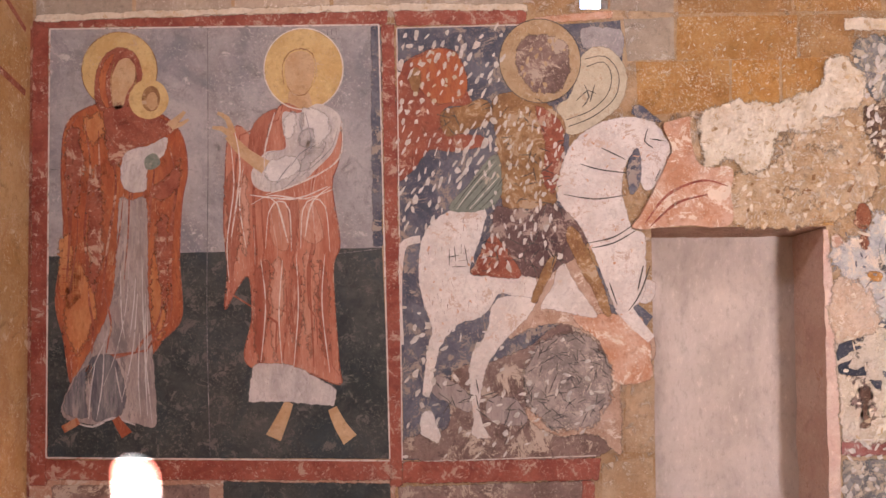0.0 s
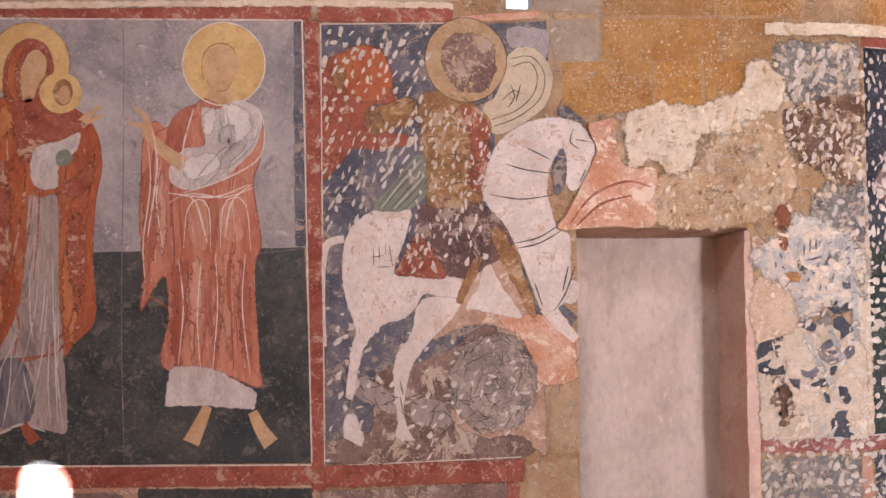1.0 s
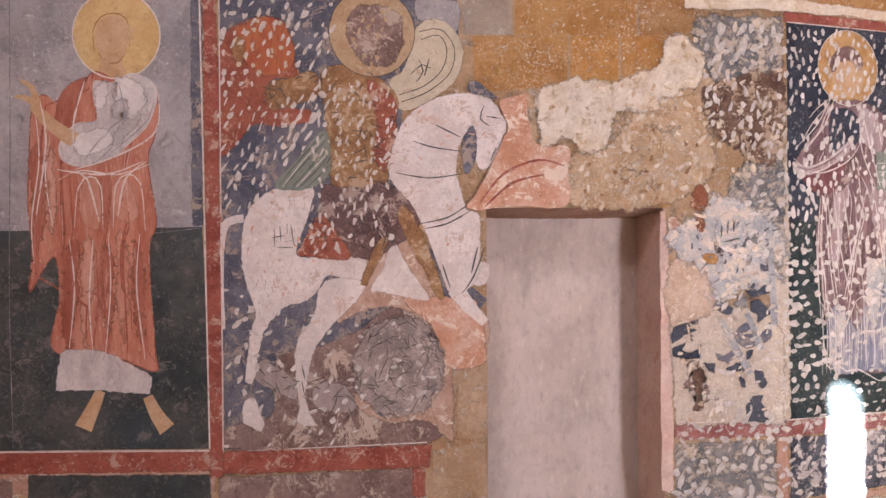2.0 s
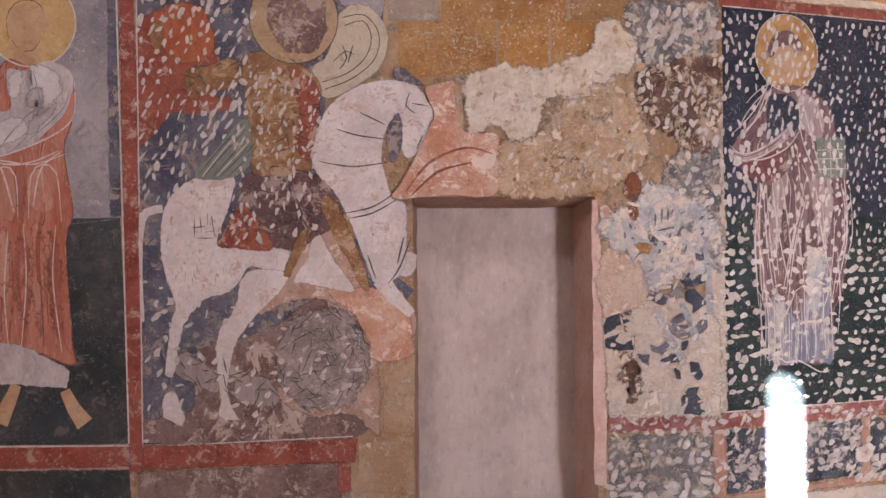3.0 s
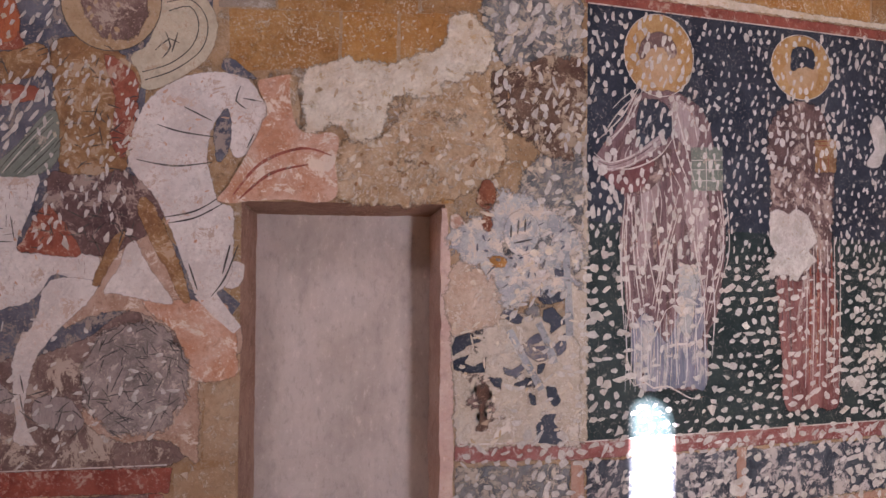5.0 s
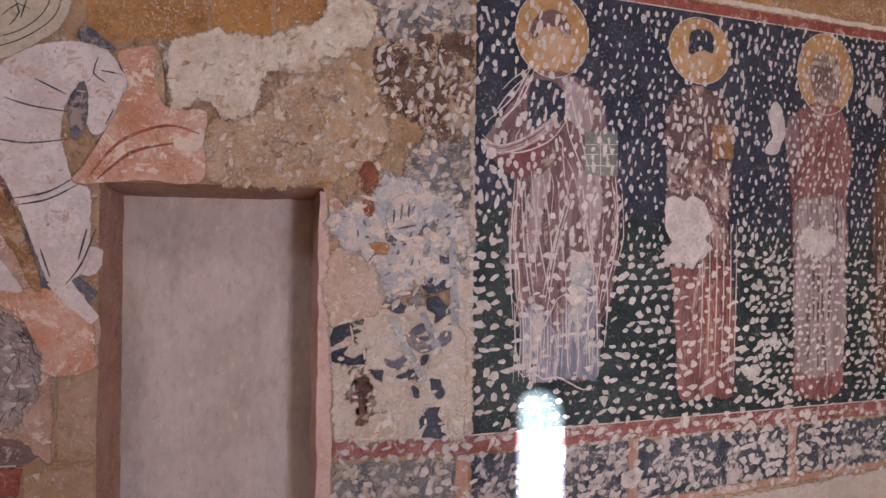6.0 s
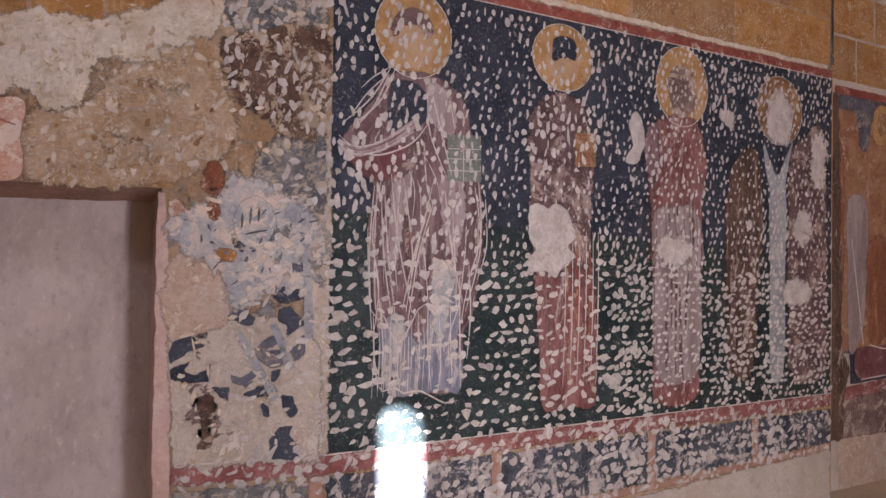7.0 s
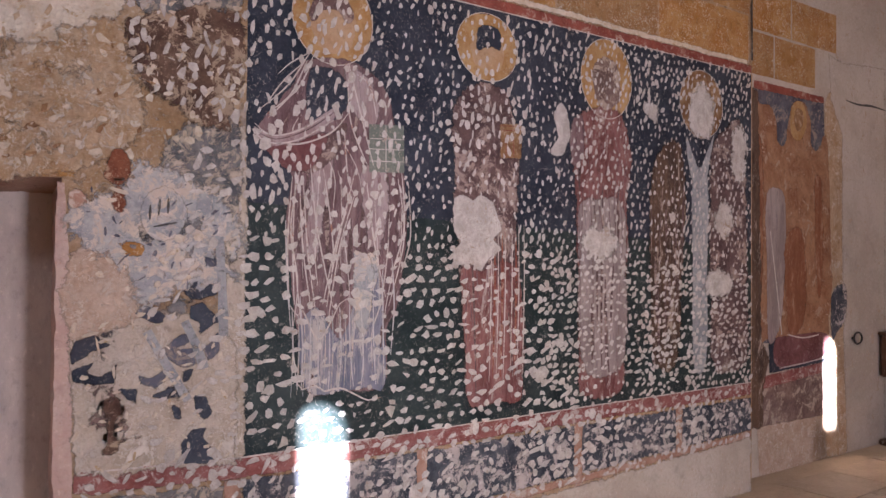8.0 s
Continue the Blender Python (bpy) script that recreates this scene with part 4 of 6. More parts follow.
# ---- mural of a rider ----
mural_b = thing("wall_painting", 0.1, 0.45, "damaged fresco with a pale horse shape and haloed rider", "mural")
PANEL_B = [(-0.428, 3.098), (0.513, 3.124), (0.825, 3.144), (0.834, 2.908), (0.538, 2.622), (0.496, 1.929), (0.978, 1.486), (0.672, 1.054), (0.667, 0.726), (-0.408, 0.716)]
sheet("slate_ground", PANEL_B, M_BLUE, mural_b, 3, 0.006, False, "slate blue painted ground")
for k, q in enumerate(([(-0.446, 3.199), (0.298, 3.207), (0.297, 3.124), (-0.434, 3.11)], [(-0.414, 0.713), (0.673, 0.714), (0.665, 0.591), (-0.415, 0.591)], [(0.571, 0.592), (0.64, 0.591), (0.637, 0.437), (0.569, 0.439)])):
    worn_sheet("border", q, M_RED, mural_b, 6.6 + 0.45 * k, 0.008, False)
worn_sheet("border", [(0.339, 3.162), (0.785, 3.202), (0.784, 3.157), (0.338, 3.118)], M_CORAL, mural_b, 4.5, 0.005, False)
for q in ([(-0.428, 3.098), (0.297, 3.118)], [(-0.428, 3.098), (-0.414, 0.716)], [(-0.414, 0.707), (0.651, 0.726)]):
    strokes("white_line", [q], 0.010, M_LINE, mural_b, 7, taper=False)
worn_sheet("earth", [(-0.138, 1.189), (0.049, 1.248), (0.268, 1.323), (0.49, 1.46), (0.755, 1.364), (0.735, 1.053), (0.673, 0.726), (-0.402, 0.719), (-0.395, 0.839), (-0.172, 0.896)], M_BROWN, mural_b, 4, 0.015)
COIL = (0.501, 1.131, 0.251, 0.273)
worn_disc("grey_coil", *COIL, M_COIL, mural_b, 5.2, 0.03, "", 1.0, 14.0)
worn_sheet("tan_loss", [(0.023, 1.74), (0.195, 1.738), (0.321, 1.781), (0.449, 1.899), (0.59, 1.835), (0.688, 1.678), (0.758, 1.489), (0.868, 1.473), (0.98, 1.378), (0.975, 1.237), (0.801, 1.193), (0.693, 1.334), (0.49, 1.445), (0.301, 1.432), (0.176, 1.371), (0.161, 1.496), (0.335, 1.587)], M_TANLOSS, mural_b, 4.4, 0.012)
worn_sheet("tan_loss", [(0.265, 0.998), (0.437, 1.011), (0.673, 1.055), (0.77, 1.24), (0.793, 0.743), (0.638, 0.838), (0.45, 0.835), (0.295, 0.911)], M_TANLOSS, mural_b, 4.6, 0.02)
rnd = random.Random(31)
marks = []
for k in range(90):
    a, r = rnd.uniform(0, 6.28), rnd.uniform(0, 1) ** 0.6
    x, z, t = COIL[0] + COIL[2] * r * math.cos(a), COIL[1] + COIL[3] * r * math.sin(a), a + 1.57 + rnd.gauss(0, 0.5)
    l = rnd.uniform(0.02, 0.05)
    marks.append([(x - l * math.cos(t), z - l * math.sin(t)), (x, z + rnd.uniform(-0.008, 0.008)), (x + l * math.cos(t), z + l * math.sin(t))])
strokes("scribble", marks, 0.008, M_BLACK, mural_b, 6.4)
worn_sheet("grey_strip", [(-0.231, 1.174), (-0.138, 1.151), (-0.031, 1.048), (-0.047, 0.971), (-0.17, 1.029), (-0.263, 1.098)], M_GREYROBE, mural_b, 4.8, 0.012)
worn_sheet("grey_strip", [(0.063, 1.047), (0.203, 1.045), (0.279, 0.92), (0.17, 0.9), (0.061, 0.939)], M_GREYROBE, mural_b, 4.9, 0.012)
worn_sheet("cloak", [(-0.399, 2.885), (-0.31, 2.954), (-0.2, 2.992), (-0.103, 2.967), (-0.047, 2.872), (-0.036, 2.736), (-0.011, 2.669), (-0.15, 2.651), (-0.188, 2.578), (-0.126, 2.512), (0.031, 2.499), (0.081, 2.448), (-0.127, 2.405), (-0.246, 2.418), (-0.34, 2.311), (-0.434, 2.243), (-0.448, 2.469), (-0.437, 2.721)], M_CRIMSON, mural_b, 4.8, 0.008)
worn_sheet("cloak_fold", [(-0.358, 2.904), (-0.295, 2.948), (-0.2, 2.986), (-0.106, 2.961), (-0.053, 2.872), (-0.042, 2.745), (-0.099, 2.695), (-0.187, 2.67), (-0.265, 2.72), (-0.327, 2.784)], M_ORANGE, mural_b, 5.6, 0.010)
worn_sheet("cloak_patch", [(-0.368, 2.847), (-0.327, 2.885), (-0.296, 2.847), (-0.306, 2.736), (-0.35, 2.752)], M_OCHREBROWN, mural_b, 6.2, 0.01)
worn_sheet("tunic", [(0.099, 2.692), (0.258, 2.743), (0.43, 2.657), (0.499, 2.568), (0.497, 2.429), (0.439, 2.117), (0.278, 2.081), (0.146, 2.103), (0.116, 2.465)], M_OCHREBROWN, mural_b, 6, 0.012)
worn_sheet("tunic_edge", [(0.342, 2.657), (0.48, 2.568), (0.496, 2.394), (0.44, 2.171), (0.371, 2.256), (0.393, 2.429)], M_CRIMSON, mural_b, 6.6, 0.010)
worn_sheet("arm", [(-0.184, 2.624), (-0.061, 2.667), (0.065, 2.705), (0.098, 2.588), (-0.031, 2.522), (-0.16, 2.501)], M_OCHREBROWN, mural_b, 7, 0.010)
worn_sheet("saddle", [(0.112, 2.104), (0.278, 2.081), (0.439, 2.117), (0.561, 2.032), (0.628, 1.909), (0.488, 1.772), (0.348, 1.705), (0.18, 1.737), (-0.014, 1.727), (0.076, 1.947)], M_PLUM, mural_b, 6.2, 0.014)
worn_sheet("saddle_cloth", [(-0.014, 1.776), (0.091, 1.947), (0.212, 1.793), (0.242, 1.706), (-0.021, 1.727)], M_CRIMSON, mural_b, 7.2, 0.010)
worn_sheet("skirt", [(-0.148, 2.087), (-0.025, 2.242), (0.115, 2.396), (0.147, 2.188), (0.058, 2.085)], M_PALEGREEN, mural_b, 7, 0.008)
strokes("skirt_line", [[(-0.123, 2.096), (-0.019, 2.23), (0.108, 2.371)], [(-0.092, 2.096), (0.016, 2.22), (0.121, 2.333)], [(-0.054, 2.089), (0.047, 2.201), (0.126, 2.292)], [(-0.017, 2.086), (0.072, 2.176), (0.135, 2.251)], [(0.021, 2.085), (0.09, 2.151), (0.141, 2.207)]], 0.008, M_BLACK, mural_b, 8.2)
strokes("skirt_line", [[(-0.104, 2.089), (0, 2.224), (0.115, 2.355)], [(-0.036, 2.086), (0.059, 2.189), (0.132, 2.27)]], 0.009, M_LINE, mural_b, 8.8)
worn_sheet("thigh", [(0.51, 1.987), (0.566, 1.967), (0.637, 1.819), (0.707, 1.662), (0.749, 1.49), (0.698, 1.515), (0.643, 1.631), (0.564, 1.773), (0.509, 1.899)], M_OCHREBROWN, mural_b, 8.0, 0.008)
worn_sheet("strap_brown", [(0.394, 1.799), (0.448, 1.836), (0.425, 1.743), (0.373, 1.649), (0.328, 1.562), (0.297, 1.572), (0.336, 1.681)], M_OCHREBROWN, mural_b, 7.4, 0.008)
worn_sheet("shield", [(0.459, 2.654), (0.539, 2.733), (0.612, 2.955), (0.75, 2.991), (0.853, 2.86), (0.824, 2.685), (0.679, 2.558), (0.52, 2.502)], M_PALESHIELD, mural_b, 5.4, 0.005)
strokes("shield_line", [[(0.621, 2.924), (0.733, 2.94), (0.808, 2.844), (0.787, 2.71), (0.664, 2.603), (0.524, 2.546)], [(0.63, 2.882), (0.726, 2.908), (0.769, 2.828), (0.742, 2.723), (0.646, 2.634), (0.512, 2.584)]], 0.008, M_BLACK, mural_b, 6.4, taper=False)
strokes("shield_mark", [[(0.57, 2.692), (0.635, 2.749), (0.682, 2.73)], [(0.601, 2.653), (0.64, 2.711), (0.616, 2.78)], [(0.646, 2.685), (0.673, 2.78)]], 0.012, M_BLACK, mural_b, 6.8)
HALO_C = (0.368, 2.914, 0.228, 0.236)
glory_c = worn_disc("halo", *HALO_C, M_FADEDHALO, mural_b, 7.4)
ring("halo_rim", *HALO_C, 0.006, M_BLACK, glory_c, 8.4)
sheet("oval", [(0.288, 2.878), (0.314, 2.967), (0.384, 3.006), (0.463, 2.974), (0.497, 2.885), (0.477, 2.783), (0.419, 2.726), (0.343, 2.745), (0.299, 2.808)], M_FADEDHALO, mural_b, 8, 0.008)
worn_sheet("cap", [(0.231, 2.91), (0.242, 3.005), (0.306, 3.056), (0.417, 3.063), (0.511, 3.012), (0.536, 2.926), (0.515, 2.815), (0.457, 2.738), (0.355, 2.732), (0.271, 2.815)], M_BROWN, mural_b, 8.8, 0.016)
worn_sheet("pale_corner", [(0.602, 3.102), (0.825, 3.089), (0.825, 2.929), (0.765, 2.955), (0.67, 2.98), (0.613, 2.993)], M_GREY, mural_b, 4.6, 0.012)
chips([([(0.242, 3.05), (0.512, 3.063), (0.535, 2.878), (0.46, 2.735), (0.333, 2.735), (0.256, 2.878)], 0.07, 0.045, 0.022, 75, 20, 0.5)], mural_b, 9.6, "small pale losses", 47, material=M_FADEDHALO)
HAUNCH = [(-0.303, 1.905), (-0.255, 2.007), (-0.161, 2.075), (-0.051, 2.097), (0.058, 2.08), (0.032, 1.949), (-0.033, 1.737), (0.117, 1.736), (0.318, 1.719), (0.322, 1.603), (0.225, 1.595), (0.131, 1.62), (0.077, 1.543), (0.021, 1.488), (-0.073, 1.467), (-0.136, 1.421), (-0.199, 1.329), (-0.231, 1.221), (-0.244, 1.113), (-0.272, 1.043), (-0.3, 1.068), (-0.293, 1.191), (-0.27, 1.345), (-0.245, 1.422), (-0.284, 1.547), (-0.314, 1.687), (-0.319, 1.811)]
worn_sheet("pale_haunch", HAUNCH, M_WHITE, mural_b, 5.6, 0.005)
NECK = [(0.452, 2.166), (0.476, 2.308), (0.519, 2.418), (0.616, 2.522), (0.744, 2.582), (0.887, 2.598), (0.998, 2.575), (1.061, 2.496), (1.094, 2.426), (1.067, 2.305), (1.008, 2.211), (0.944, 2.186), (0.907, 2.274), (0.877, 2.385), (0.834, 2.306), (0.817, 2.211), (0.84, 2.085), (0.87, 1.975), (0.94, 1.943), (0.946, 1.77), (0.934, 1.613), (0.869, 1.535), (0.805, 1.483), (0.759, 1.552), (0.714, 1.678), (0.653, 1.835), (0.576, 1.992), (0.499, 2.081)]
worn_sheet("pale_neck", NECK, M_WHITE, mural_b, 7.6, 0.005)
worn_sheet("pale_belly", [(0.447, 1.749), (0.494, 1.786), (0.531, 1.71), (0.587, 1.616), (0.673, 1.49), (0.553, 1.498), (0.412, 1.53), (0.35, 1.54), (0.414, 1.649)], M_WHITE, mural_b, 7.0, 0.006)
worn_sheet("pale_scrap", [(0.897, 1.676), (0.986, 1.681), (0.984, 1.581), (0.914, 1.563)], M_WHITE, mural_b, 6, 0.006)
worn_sheet("lower_orange", [(0.521, 1.491), (0.773, 1.501), (0.924, 1.468), (0.971, 1.261), (0.956, 1.137), (0.752, 1.127), (0.692, 1.33)], M_CORAL, mural_b, 5, 0.015)
worn_sheet("bridle_shade", [(0.857, 2.361), (0.909, 2.424), (0.932, 2.304), (0.912, 2.209), (0.866, 2.162), (0.843, 2.273)], M_BLUE, mural_b, 8.6, 0.006)
worn_sheet("mane_shade", [(0.871, 2.621), (0.92, 2.669), (1.03, 2.589), (1.052, 2.563), (0.95, 2.583)], M_BLUE, mural_b, 8.6, 0.006)
strokes("harness", [[(0.493, 2.167), (0.594, 2.148), (0.689, 2.141), (0.841, 2.162)], [(0.621, 1.865), (0.764, 1.895), (0.888, 1.963)], [(0.622, 1.896), (0.764, 1.927), (0.876, 1.995)], [(0.584, 2.337), (0.691, 2.305), (0.843, 2.285)], [(0.706, 2.425), (0.838, 2.361)], [(0.98, 2.475), (1.069, 2.462)], [(0.968, 2.532), (0.948, 2.462), (0.998, 2.424)], [(1.034, 2.303), (1.001, 2.234)]], 0.012, M_BLACK, mural_b, 8.8)
strokes("chest_line", [[(0.738, 1.676), (0.78, 1.551)], [(0.967, 1.768), (0.908, 1.612), (0.843, 1.519)], [(0.929, 1.768), (0.895, 1.628)]], 0.012, M_BLACK, mural_b, 9.4)
worn_sheet("pale_leg", [(0.077, 1.543), (0.147, 1.605), (0.319, 1.587), (0.287, 1.494), (0.192, 1.402), (0.112, 1.31), (0.055, 1.218), (0.023, 1.094), (0.015, 0.971), (0.052, 0.863), (0.076, 0.825), (-0.032, 0.849), (-0.022, 0.941), (-0.04, 1.064), (-0.044, 1.219), (-0.019, 1.311), (0.035, 1.373), (0.067, 1.466)], M_WHITE, mural_b, 6.1, 0.005)
limb("pale_leg", [(0.806, 1.55), (0.883, 1.449), (0.967, 1.361)], 0.12, 0.06, M_WHITE, mural_b, 8.3)
worn_sheet("pale_hoof", [(-0.307, 0.969), (-0.251, 0.981), (-0.227, 0.907), (-0.197, 0.845), (-0.216, 0.811), (-0.29, 0.84), (-0.314, 0.884)], M_WHITE, mural_b, 5.9, 0.006)
limb("tail", [(-0.306, 1.923), (-0.387, 1.905), (-0.419, 1.812), (-0.424, 1.564), (-0.413, 1.347)], 0.055, 0.03, M_WHITE, mural_b, 5.3)
rnd = random.Random(17)
strokes("letter_bar", [[(-0.136, 3.047), (-0.133, 3.003)], [(-0.111, 3.054), (-0.111, 3.009)], [(-0.083, 3.06), (-0.08, 3.016)], [(-0.054, 3.054), (-0.051, 3.016)]], 0.010, M_BLACK, mural_b, 6.2)
strokes("brand_mark", [[(-0.147, 1.871), (-0.148, 1.778)], [(-0.119, 1.883), (-0.113, 1.802)], [(-0.081, 1.896), (-0.082, 1.839)], [(-0.063, 1.889), (-0.045, 1.777)], [(-0.157, 1.824), (-0.094, 1.833)], [(-0.132, 1.771), (-0.051, 1.771)], [(-0.095, 1.802), (-0.051, 1.808)]], 0.008, M_BLACK, mural_b, 7)
hatch = []
for q, n in (([(0.099, 2.692), (0.258, 2.743), (0.43, 2.657), (0.499, 2.568), (0.497, 2.429), (0.439, 2.117), (0.146, 2.103), (0.116, 2.465)], 34), ([(0.112, 2.104), (0.439, 2.117), (0.561, 2.032), (0.628, 1.909), (0.488, 1.772), (0.348, 1.705), (-0.014, 1.727), (0.076, 1.947)], 34), ([(-0.184, 2.624), (0.065, 2.705), (0.098, 2.588), (-0.16, 2.501)], 10), ([(-0.231, 1.174), (0.281, 1.044), (0.263, 0.874), (-0.171, 0.958)], 24)):
    k = 0
    while k < n:
        x, z = rnd.uniform(min(p[0] for p in q), max(p[0] for p in q)), rnd.uniform(min(p[1] for p in q), max(p[1] for p in q))
        if inside((x, z), q):
            t, l = rnd.uniform(-1.4, 1.4), rnd.uniform(0.015, 0.05)
            hatch.append([(x - l * math.cos(t), z - l * math.sin(t)), (x, z + rnd.uniform(-0.006, 0.006)), (x + l * math.cos(t), z + l * math.sin(t))])
            k += 1
strokes("hatch", hatch, 0.009, M_BLACK, mural_b, 8.3)
chips([(NECK, 0.085, 0.026, 0.012, 70, 40, 0.22), (HAUNCH, 0.085, 0.026, 0.012, 100, 30, 0.22)], mural_b, 9.8, "small tan losses", 41, material=M_CORAL)
chips([([(0.096, 2.686), (0.474, 2.622), (0.468, 2.149), (0.122, 2.151)], 0.06, 0.035, 0.02, 70, 25, 0.6), ([(-0.372, 2.955), (-0.074, 2.971), (-0.045, 2.702), (-0.344, 2.624)], 0.07, 0.04, 0.03, 60, 30, 0.5)], mural_b, 9.2, "small ochre losses", 43, material=M_PALESHIELD)
# scored marks on the pale shape
score = []
while len(score) < 60:
    x, z = rnd.uniform(min(p[0] for p in HAUNCH), max(p[0] for p in HAUNCH)), rnd.uniform(min(p[1] for p in HAUNCH), max(p[1] for p in HAUNCH))
    if inside((x, z), HAUNCH):
        score.append([(x, z), (x + rnd.uniform(-0.006, 0.006), z - rnd.uniform(0.012, 0.03))])
strokes("score", score, 0.007, M_BROWN, mural_b, 7.6)
chips([
    ([(-0.422, 3.085), (0.196, 3.111), (0.161, 2.876), (0.128, 2.686), (-0.438, 2.53)], 0.075, 0.055, 0.028, 70, 14, 0.8),
    ([(-0.432, 2.53), (0.096, 2.623), (0.061, 2.308), (-0.255, 1.997), (-0.427, 1.936)], 0.075, 0.065, 0.022, 60, 10, 0.95),
    ([(0.064, 2.655), (0.506, 2.622), (0.462, 1.741), (0.023, 1.745)], 0.07, 0.05, 0.022, 80, 18, 0.75),
    ([(-0.4, 1.78), (-0.259, 1.499), (0.15, 1.40), (0.25, 0.745), (-0.401, 0.731)], 0.085, 0.05, 0.026, 50, 30, 0.55),
    ([(0.25, 1.42), (0.708, 1.364), (0.667, 0.745), (0.25, 0.745)], 0.08, 0.04, 0.022, 40, 40, 0.35),
    ([(-0.302, 1.997), (0.027, 2.057), (-0.073, 1.497), (-0.259, 1.499)], 0.10, 0.03, 0.010, 100, 25, 0.5)], mural_b, 9.5, "pale pick marks chipped into the paint", 5, 200, (-0.6, 0.1))

# ---- bare masonry and plaster over and beside the doorway ----
ruin = thing("peeling_plaster", 2.0, 2.1, "peeling plaster and paint remains around the blocked doorway", "plaster")
sheet("coral_plaster", [(0.879, 1.975), (0.923, 2.056), (0.995, 2.192), (1.068, 2.343), (1.097, 2.418), (1.051, 2.546), (1.14, 2.585), (1.224, 2.569), (1.248, 2.332), (1.429, 2.31), (1.424, 2.171), (1.42, 1.996), (1.147, 1.986)], M_CORAL, ruin, 24, 0.010)
sheet("chunk", [(1.206, 2.587), (1.236, 2.551), (1.257, 2.341), (1.232, 2.359), (1.207, 2.466)], M_TAN, ruin, 26, 0.006)
sheet("pink_jamb_edge", [(1.949, 1.962), (1.977, 1.957), (2.001, 1.635), (2.014, 1.212), (2.02, 0.417), (1.95, 0.418)], M_JAMB, ruin, 3.6, 0.012, False)
strokes("coral_arc", [[(0.94, 2.004), (1.07, 2.161), (1.263, 2.239), (1.406, 2.207)], [(0.971, 1.988), (1.117, 2.113), (1.293, 2.16)]], 0.022, M_RED, ruin, 25)
worn_sheet("pale_plaster", [(1.245, 2.558), (1.26, 2.618), (1.32, 2.65), (1.44, 2.684), (1.501, 2.698), (1.623, 2.675), (1.745, 2.688), (1.837, 2.733), (1.914, 2.754), (1.961, 2.793), (1.991, 2.91), (2.084, 2.935), (2.147, 2.885), (2.21, 2.801), (2.195, 2.708), (2.148, 2.645), (2.086, 2.643), (2.024, 2.596), (1.962, 2.579), (1.916, 2.516), (1.839, 2.499), (1.747, 2.527), (1.701, 2.495), (1.671, 2.388), (1.627, 2.29), (1.505, 2.287), (1.444, 2.352), (1.398, 2.366), (1.353, 2.32), (1.278, 2.333), (1.261, 2.468)], M_PALE, ruin, 14, 0.03, scale=14, lump=9)
worn_sheet("tan_plaster", [(1.445, 2.267), (1.658, 2.326), (1.9, 2.637), (2.147, 2.92), (2.336, 2.773), (2.244, 2.494), (2.277, 2.188), (1.998, 2), (1.448, 1.996)], M_TAN, ruin, 4.5, 0.035, scale=8, lump=3)
worn_sheet("grey_blue", [(2.162, 3.029), (2.571, 3.054), (2.667, 3.033), (2.659, 2.722), (2.4, 2.652), (2.226, 2.739)], M_REMAINS_BLUE, ruin, 5.4, 0.03, lump=3)
worn_sheet("brown_field", [(2.196, 2.615), (2.368, 2.713), (2.659, 2.737), (2.662, 2.273), (2.529, 2.224), (2.339, 2.343), (2.244, 2.432)], M_REMAINS_BROWN, ruin, 6, 0.035, lump=3)
worn_sheet("blue_grey_low", [(2.434, 2.222), (2.662, 2.289), (2.664, 1.826), (2.562, 1.886), (2.341, 2.036)], M_REMAINS_BLUE, ruin, 5.2, 0.03, lump=2)
worn_sheet("blue_white", [(1.999, 1.878), (2.154, 1.941), (2.309, 2.051), (2.53, 1.978), (2.664, 1.857), (2.666, 1.58), (2.438, 1.517), (2.282, 1.455), (2.156, 1.667), (2.032, 1.696)], M_PALEBLUE, ruin, 6.6, 0.055, lump=3)
worn_sheet("white_low", [(1.997, 1.393), (2.158, 1.455), (2.376, 1.441), (2.597, 1.396), (2.667, 1.274), (2.67, 0.769), (2.024, 0.774)], M_LIMETAN, ruin, 5.8, 0.025, False, lump=1)
worn_sheet("plaster_edge", [(2.60, 2.2), (2.705, 2.25), (2.705, 0.78), (2.61, 0.78)], M_LIMETAN, ruin, 4.9, 0.02, False)
worn_sheet("peach_low", [(2.001, 1.666), (2.156, 1.698), (2.281, 1.577), (2.251, 1.394), (1.998, 1.333)], M_PEACH, ruin, 6.2, 0.03, lump=2)
